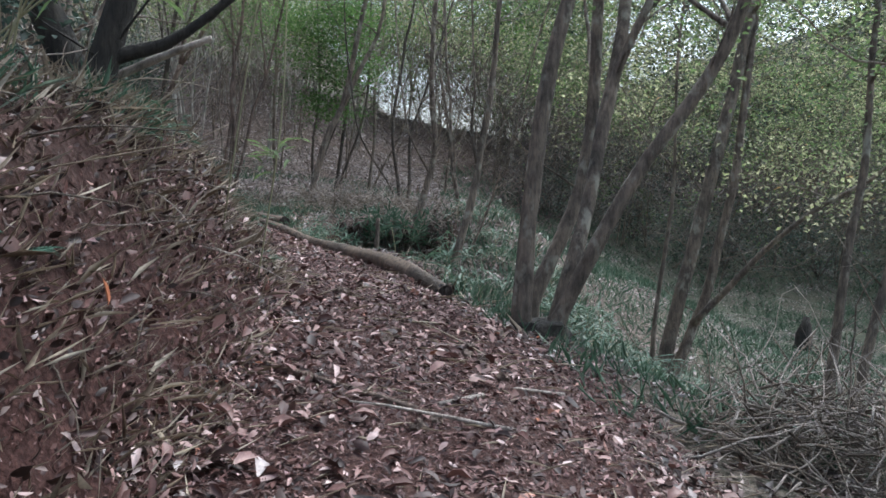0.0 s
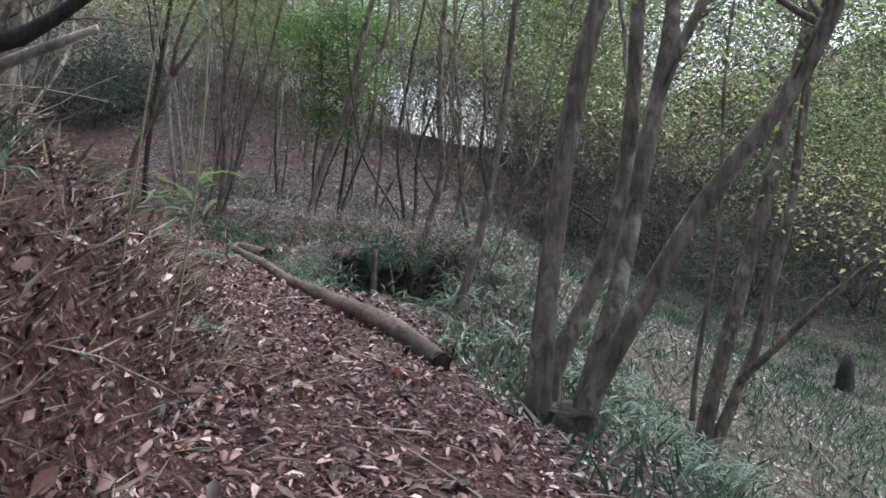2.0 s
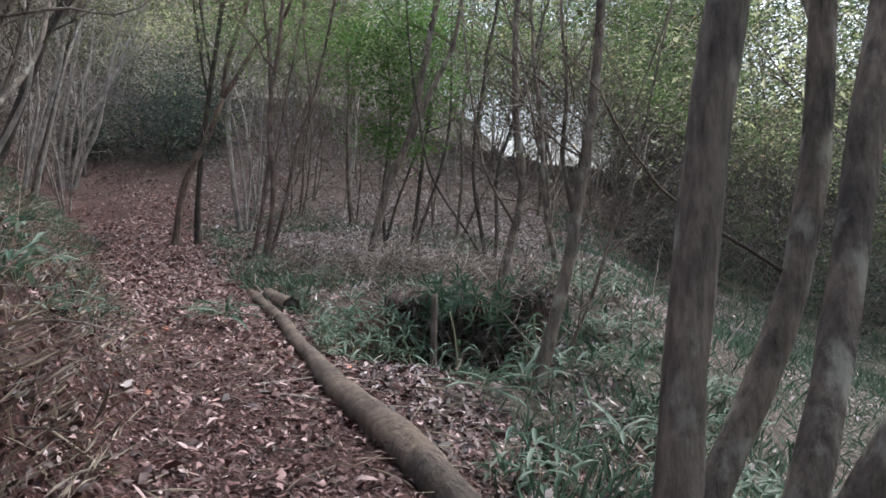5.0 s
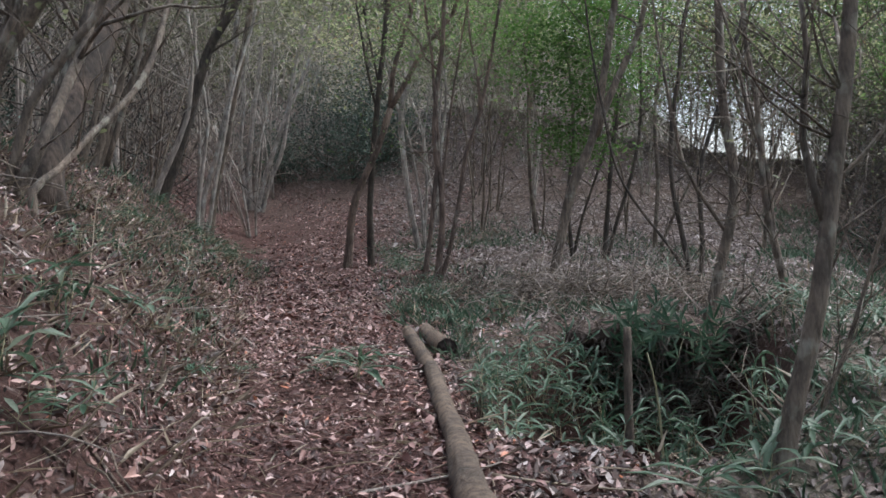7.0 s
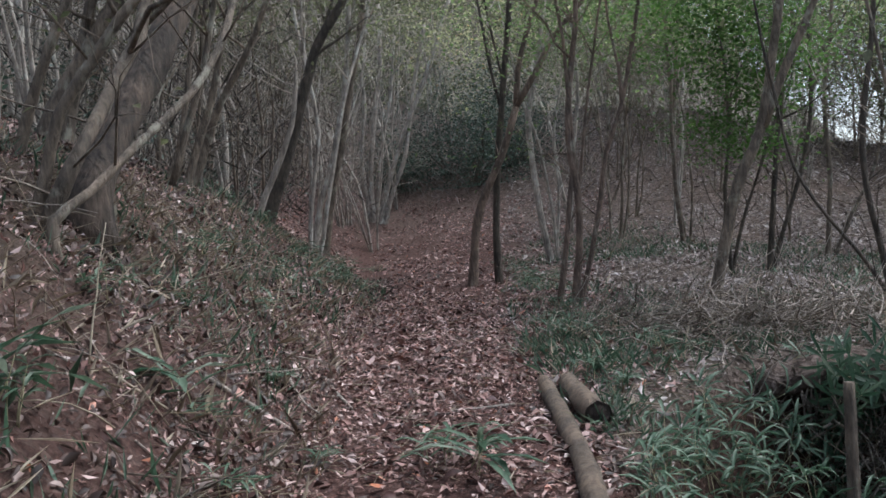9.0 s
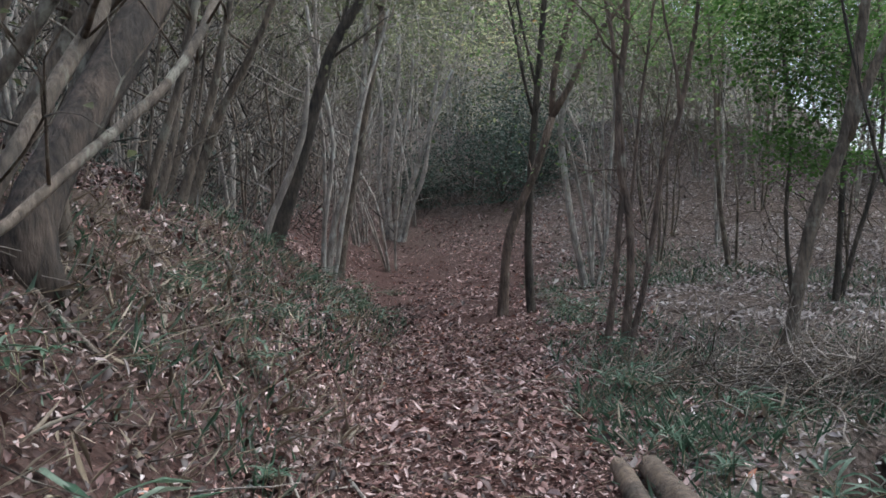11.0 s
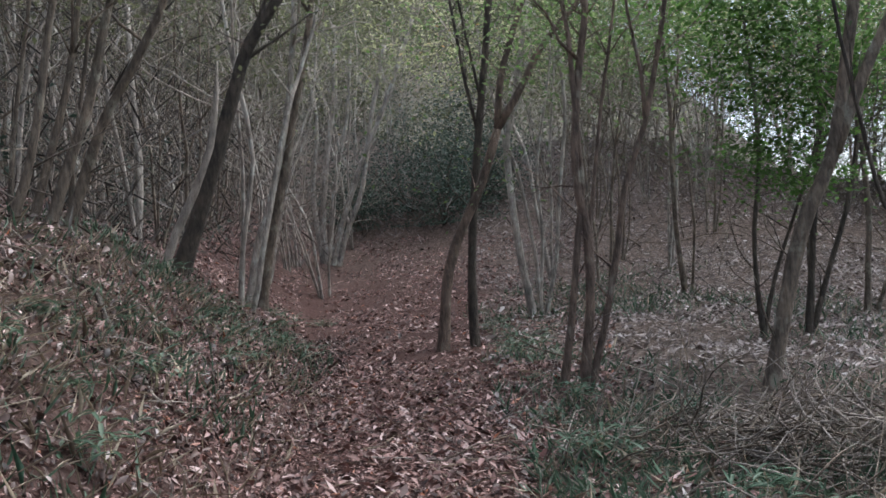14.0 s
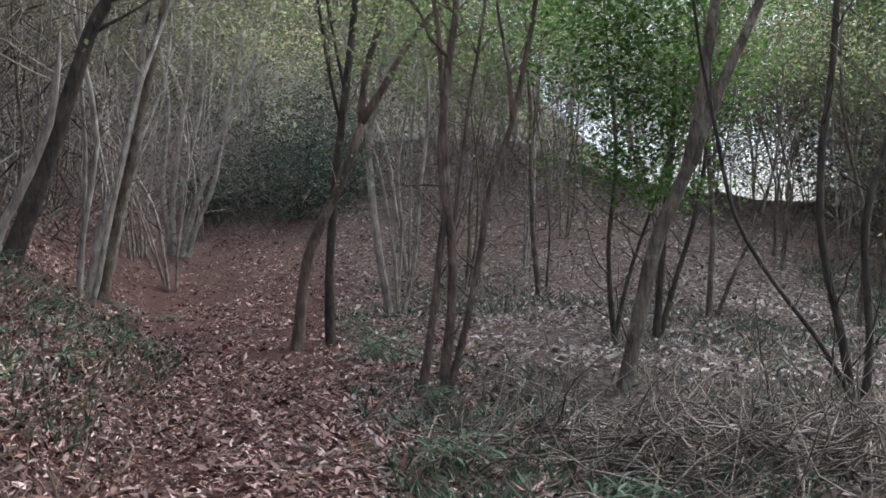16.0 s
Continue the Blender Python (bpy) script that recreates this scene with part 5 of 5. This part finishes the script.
def blades(name, label, n, choose, length, width, mat, lean=0.5):
    x, y = choose(n)
    n = len(x)
    up = np.stack([RNG.normal(0, lean, n), RNG.normal(0, lean, n), np.ones(n)], -1)
    ob = scatter_leaves(name, np.stack([x, y, ground_z(x, y) - 0.01], -1), up, spin(n, 0.2), length * RNG.uniform(0.4, 1.3, n), width * RNG.uniform(0.6, 1.4, n), mat, curl=RNG.uniform(-0.25, 0.25, n), full=width > 0.0125)
    return tagged(ob, label, "grass", kind="stuff")


def valley_spots(n):
    x, y = RNG.uniform(0, 19, n), RNG.uniform(5, 35, n)
    u = x - trail_x(y)
    ok = (u > 1.1) & ((x - 0.78) ** 2 + (y - 7.2) ** 2 > 0.22) & (lattice(x, y, 1.1, 21) + 0.5 * lattice(x, y, 0.4, 22) + RNG.uniform(-0.5, 0.5, n) > -0.25)
    return x[ok], y[ok]


def rim_spots(n):
    x, y = RNG.uniform(-9, 2, n), RNG.uniform(7, 30, n)
    u = x - trail_x(y)
    ok = ((u > 1.0 + 0.8 * smooth(8.6, 9.4, y) * smooth(13, 12.2, y)) & (u < 8) | (u < -1.0) & (u > -3.5) & (y > 9)) & (lattice(x, y, 1.4, 23) + RNG.uniform(-0.5, 0.5, n) > 0.2)
    return x[ok], y[ok]


def bank_spots(n):
    x, y = RNG.uniform(-8, 0, n), RNG.uniform(2, 18, n)
    u = x - trail_x(y)
    ok = (u < -0.75) & (u > -4) & (lattice(x, y, 0.9, 24) + RNG.uniform(-0.7, 0.7, n) > 0.1)
    return x[ok], y[ok]


def gully_side_spots(n):
    x, y = RNG.uniform(-4.5, 1.2, n), RNG.uniform(9, 18.5, n)
    u = x - trail_x(y)
    gully = ((x + 0.88) / 1.1) ** 2 + ((y - 13.5) / 2.1) ** 2
    ok = (u > 1.05 + 0.7 * smooth(8.6, 9.4, y) * smooth(13, 12.2, y)) & (u < 3.6) & (gully > 1.0) & (lattice(x, y, 0.7, 25) + RNG.uniform(-0.6, 0.6, n) > -0.2)
    return x[ok], y[ok]


def cut_spots(n):
    x, y = RNG.uniform(-3, -0.6, n), RNG.uniform(1.2, 8, n)
    u = x - trail_x(y)
    ok = (u < -0.72) & (u > -1.9) & (lattice(x, y, 0.5, 26) + RNG.uniform(-0.7, 0.7, n) > 0)
    return x[ok], y[ok]


def crest_spots(n):
    y = RNG.uniform(2, 9, n)
    x = trail_x(y) - 1.35 - np.abs(RNG.normal(0, 0.35, n))
    ok = lattice(x, y, 0.45, 27) + RNG.uniform(-0.5, 0.5, n) > 0
    return x[ok], y[ok]


def bank_grass_spots(n):
    x, y = RNG.uniform(-10, -1.5, n), RNG.uniform(8, 22, n)
    u = x - trail_x(y)
    ok = (u < -0.9) & (u > -4.5) & (lattice(x, y, 0.8, 28) + 0.5 * lattice(x, y, 0.3, 29) + RNG.uniform(-0.3, 0.3, n) > 0.45)
    return x[ok], y[ok]


blades("bank_grass", "tufts of thin green grass on the bank", 20000, bank_grass_spots, 0.16, 0.008, SASA, 0.8)
blades("gully_side_grass", "green grass and dead stalks between trail and gully", 22000, gully_side_spots, 0.17, 0.012, SASA, 0.9)
blades("gully_side_straw", "dry stalks between trail and gully", 6000, gully_side_spots, 0.2, 0.007, STRAW, 1.6)
blades("cut_bank_straw", "dead stalks and rootlets on the cut bank", 17000, cut_spots, 0.17, 0.0045, STRAW, 2.2)
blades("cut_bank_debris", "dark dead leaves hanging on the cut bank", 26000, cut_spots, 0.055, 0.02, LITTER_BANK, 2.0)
blades("crest_straw", "dead stalks hanging over the crest of the cut bank", 7000, crest_spots, 0.17, 0.005, STRAW, 1.8)
blades("crest_grass", "grass hanging over the crest of the cut bank", 3200, crest_spots, 0.17, 0.012, SASA, 1.1)
blades("valley_grass", "soft grey-green grass covering the valley side", 80000, valley_spots, 0.24, 0.0125, SASA, 0.8)
blades("trailside_grass", "patches of short green grass beside the trail", 46000, rim_spots, 0.17, 0.012, SASA, 0.8)
blades("dry_stalks", "dry straw-coloured stalks on the bank", 40000, bank_spots, 0.2, 0.0055, STRAW, 1.8)
blades("dry_stalks", "dry straw-coloured stalks beside the gully", 7000, rim_spots, 0.26, 0.007, STRAW, 1.5)


def cane(label, points, tuft):
    root = tagged(new("bamboo_cane"), label, "bamboo cane")
    line = bend_line(points, 0.2)
    root.location = line[0][:3]
    add_mesh("stalk", *tube(line - np.array([*line[0][:3], 0]), 6), CANE, root)
    if tuft:
        b = line[int(len(line) * tuft)][:3] - line[0][:3]
        n = 14
        way = spin(n, 0.35)
        for j in range(n):
            scatter_leaves("blade", [b + RNG.normal(0, 0.05, 3)], way[j:j + 1], np.array([[0.03, 0.02, 1.0]]), RNG.uniform(0.15, 0.3), 0.03, GREEN, root, curl=0.1)
    return root


cane("thin leaning bamboo cane on the bank", [(-1.42, 5.7, float(ground_z(-1.42, 5.7)) - 0.05, 0.007), (-1.3, 5.7, 1.75, 0.006), (-1.15, 5.7, 2.6, 0.005), (-1.0, 5.7, 3.5, 0.003)], 0.0)
cane("thin bamboo cane with a tuft of fresh blades", [(-1.22, 5.75, float(ground_z(-1.22, 5.75)) - 0.05, 0.007), (-1.05, 5.78, 1.72, 0.006), (-1.0, 5.8, 2.5, 0.005), (-0.95, 5.8, 3.6, 0.003)], 0.34)
cane("pale yellow upright bamboo cane in the gully", [(-0.72, 13.2, float(ground_z(-0.72, 13.2)) - 0.05, 0.011), (-0.7, 13.2, -0.1, 0.01), (-0.72, 13.2, 0.35, 0.009), (-0.76, 13.15, 0.62, 0.006)], 0.0)
for k in range(4):
    cane("arching bamboo cane hanging over the bank", [(-2.1 - 0.1 * k, 4.3, float(ground_z(-2.1 - 0.1 * k, 4.3)) - 0.05, 0.007), (-1.95, 4.2 + 0.05 * k, 2.25, 0.006), (-1.7 + 0.08 * k, 4.1, 2.42, 0.005), (-1.5 + 0.12 * k, 4.05, 2.28, 0.003)], 0.8 + 0.05 * k)


def burr():
    bm = bmesh.new()
    bmesh.ops.create_icosphere(bm, subdivisions=2, radius=0.026)
    for i, v in enumerate(bm.verts):
        v.co *= 1.45 if i % 2 else 0.85
    me = bpy.data.meshes.new("chestnut_burr")
    bm.to_mesh(me)
    bm.free()
    me.materials.append(BARK_RED)
    return me


burr_mesh = burr()
for k in range(34):
    y = RNG.uniform(3.4, 9.5)
    x = float(trail_x(y)) + RNG.uniform(-0.8, 1.0)
    ob = tagged(new("chestnut_burr", burr_mesh), "brown spiny chestnut burr lying on the trail", "chestnut burr", "chestnut burrs")
    ob.matrix_basis = pose(*on_ground(x, y, 0.018), RNG.uniform(0, 360), RNG.uniform(0, 360), 0) @ Matrix.Scale(RNG.uniform(0.8, 1.25), 4)


def fern(x, y, fronds, size):
    root = tagged(new("fern"), "small blue-green fern on the cut bank", "fern", "ferns on the bank")
    root.location = on_ground(x, y, 0.0)
    at, way, length = [], [], []
    for k in range(fronds):
        a = RNG.uniform(0, 6.28)
        d = np.array([math.cos(a), math.sin(a), 0.35])
        for s in np.linspace(0.1, 1, 12):
            p = d * size * s - np.array([0, 0, 0.35 * size * s * s])
            for sg in (-1, 1):
                at.append(p)
                way.append(np.array([-math.sin(a) * sg, math.cos(a) * sg, -0.1]) + d * 0.4)
                length.append(size * 0.4 * (1.05 - s))
    n = len(at)
    scatter_leaves("fronds", at, way, np.array([[0.0, 0.05, 1.0]] * n), np.array(length), np.array(length) * 0.35, FERN, root)
    return root


fern(-1.3, 2.75, 5, 0.17)
fern(-1.32, 2.55, 4, 0.14)
fern(-1.9, 7.3, 5, 0.22)


# ---- fallen leaves ----
def carpet(name, label, n, box_x, box_y, keep, mat, size, lift=0.012, tilt=0.3, full=True, vary=0.45):
    x, y = RNG.uniform(*box_x, n), RNG.uniform(*box_y, n)
    ok = keep(x, y, x - trail_x(y))
    x, y = x[ok], y[ok]
    n = len(x)
    e = 0.06
    normal = unit(np.stack([-(ground_z(x + e, y) - ground_z(x - e, y)) / (2 * e), -(ground_z(x, y + e) - ground_z(x, y - e)) / (2 * e), np.ones(n)], -1))
    stay = RNG.uniform(0, 1, n) < 0.5 + 0.5 * smooth(0.6, 0.82, normal[:, 2])      # few leaves lie on steep earth
    x, y, normal = x[stay], y[stay], normal[stay]
    n = len(x)
    along = spin(n, 0.1)
    along = unit(along - normal * np.sum(along * normal, -1, keepdims=True)) + normal * np.abs(RNG.normal(0, tilt, n))[:, None]
    s = size * np.clip(np.exp(RNG.normal(0, vary, n)), 0.4, 2.3)
    at = np.stack([x, y, ground_z(x, y)], -1) + normal * (lift * RNG.uniform(0.2, 1.6, n))[:, None]
    ob = scatter_leaves(name, at, along, normal + RNG.normal(0, 0.28, (n, 3)), s, s * RNG.uniform(0.2, 0.55, n), mat, curl=RNG.uniform(-0.08, 0.2, n), fold=RNG.uniform(-0.4, 0.7, n), full=full)
    return tagged(ob, label, "fallen leaves", kind="stuff")


def keep_by(cell, seed, cut, test):
    return lambda x, y, u: test(x, y, u) & (lattice(x, y, cell, seed) + RNG.uniform(-0.6, 0.6, len(x)) > cut)


def on_trail(x, y, u):
    return (u > -1.25 - 0.2 * np.maximum(0, y - 13)) & (u < 1.2 + 0.4 * smooth(8.5, 6, y) + 0.75 * smooth(8.6, 9.4, y) * smooth(13, 12.2, y) + 0.2 * np.maximum(0, y - 13))


carpet("trail_litter", "brown curled oak leaves strewn over the trail", 50000, (-8, 1.8), (-1, 20), keep_by(0.6, 31, -0.5, on_trail), LITTER, 0.048, 0.014, 0.3)
carpet("trail_crumbs", "broken leaf crumbs over the near trail", 125000, (-3, 1.8), (1.0, 10.5), keep_by(0.5, 35, -0.7, on_trail), CRUMBS, 0.024, 0.008, 0.35, False)
carpet("trail_crumbs", "broken leaf crumbs over the upper trail", 90000, (-8, -0.5), (10.5, 20), keep_by(0.5, 35, -0.7, on_trail), LITTER, 0.036, 0.01, 0.35, False)
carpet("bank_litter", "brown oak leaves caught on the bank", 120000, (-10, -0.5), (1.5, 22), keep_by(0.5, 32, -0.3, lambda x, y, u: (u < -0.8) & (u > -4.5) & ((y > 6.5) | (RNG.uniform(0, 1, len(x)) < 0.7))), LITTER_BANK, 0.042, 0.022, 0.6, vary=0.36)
carpet("bank_crumbs", "broken leaf crumbs and debris on the bank", 140000, (-8, -0.5), (1.5, 20), keep_by(0.4, 36, -0.5, lambda x, y, u: (u < -0.7) & (u > -3.6)), LITTER, 0.028, 0.015, 0.6, False)
carpet("bank_foot_litter", "pale dead leaves gathered at the foot of the cut bank", 3200, (-2.0, 0.2), (1.8, 6.5), keep_by(0.4, 40, 0.0, lambda x, y, u: (u < -0.45) & (u > -1.25)), LITTER, 0.055, 0.03, 0.5)
carpet("slope_litter", "grey leaves over the valley side, paled for sky light", 150000, (-6, 16), (6, 32), keep_by(0.8, 33, -0.2, lambda x, y, u: (u > 1.0)), LITTER_GREY, 0.052, full=False)
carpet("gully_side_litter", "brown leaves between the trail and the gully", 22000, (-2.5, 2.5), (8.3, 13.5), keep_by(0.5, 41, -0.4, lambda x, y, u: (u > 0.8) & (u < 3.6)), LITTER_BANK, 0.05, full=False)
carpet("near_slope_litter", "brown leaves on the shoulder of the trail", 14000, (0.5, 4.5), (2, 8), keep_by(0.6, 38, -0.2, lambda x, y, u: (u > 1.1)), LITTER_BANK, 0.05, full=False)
carpet("upper_trail_litter", "brown leaves over the upper trail", 115000, (-24, -1), (14, 34), keep_by(0.9, 37, -0.4, lambda x, y, u: (u < 2.2 + 0.12 * (y - 14)) & (u > -8)), LITTER, 0.062, full=False)
carpet("rear_litter", "brown leaves on the trail and bank behind", 26000, (-6, 6), (-9, 3), keep_by(0.6, 39, -0.3, lambda x, y, u: u < 5), LITTER_BANK, 0.06, full=False)
carpet("far_litter", "fallen leaves on the far forest floor", 110000, (-26, 8), (20, 44), keep_by(1.2, 34, -0.3, lambda x, y, u: (u < 14) & (u > 1.2)), LITTER_GREY, 0.08, full=False)


def twig_litter(name, label, n, test):
    x, y = RNG.uniform(-8, 4, n), RNG.uniform(2, 20, n)
    ok = test(x - trail_x(y))
    x, y = x[ok], y[ok]
    n = len(x)
    ob = scatter_leaves(name, np.stack([x, y, ground_z(x, y) + 0.012], -1), spin(n, 0.12), np.array([[0, 0.02, 1.0]] * n), RNG.uniform(0.08, 0.35, n), RNG.uniform(0.005, 0.011, n), STRAW, fold=0.9, full=False)
    return tagged(ob, label, "twigs", kind="stuff")


twig_litter("fallen_twigs", "small dead twigs scattered over trail and bank", 9000, lambda u: (u < 2.5) & (u > -4))

# loose leaves that lie singly on the near trail
leaf_patterns = []
for k in range(6):
    one = scatter_leaves("leaf", np.zeros((1, 3)), np.array([[1.0, 0, 0.06]]), np.array([[0, 0.1, 1.0]]), 0.052 + 0.008 * k, 0.026 + 0.005 * (k % 3), LITTER_PIECE, ground, curl=0.03 + 0.025 * k, fold=0.1 + 0.08 * (k % 4))
    leaf_patterns.append(one)
for k in range(300):
    y = RNG.uniform(2.6, 14.0)
    x = float(trail_x(y)) + RNG.uniform(-0.95, 0.95)
    ob = leaf_patterns[k] if k < 6 else new("leaf", leaf_patterns[k % 6].data)
    ob.parent = ground
    ob.matrix_basis = pose(*on_ground(x, y, 0.022), RNG.uniform(-18, 18), RNG.uniform(-18, 18), RNG.uniform(0, 360))
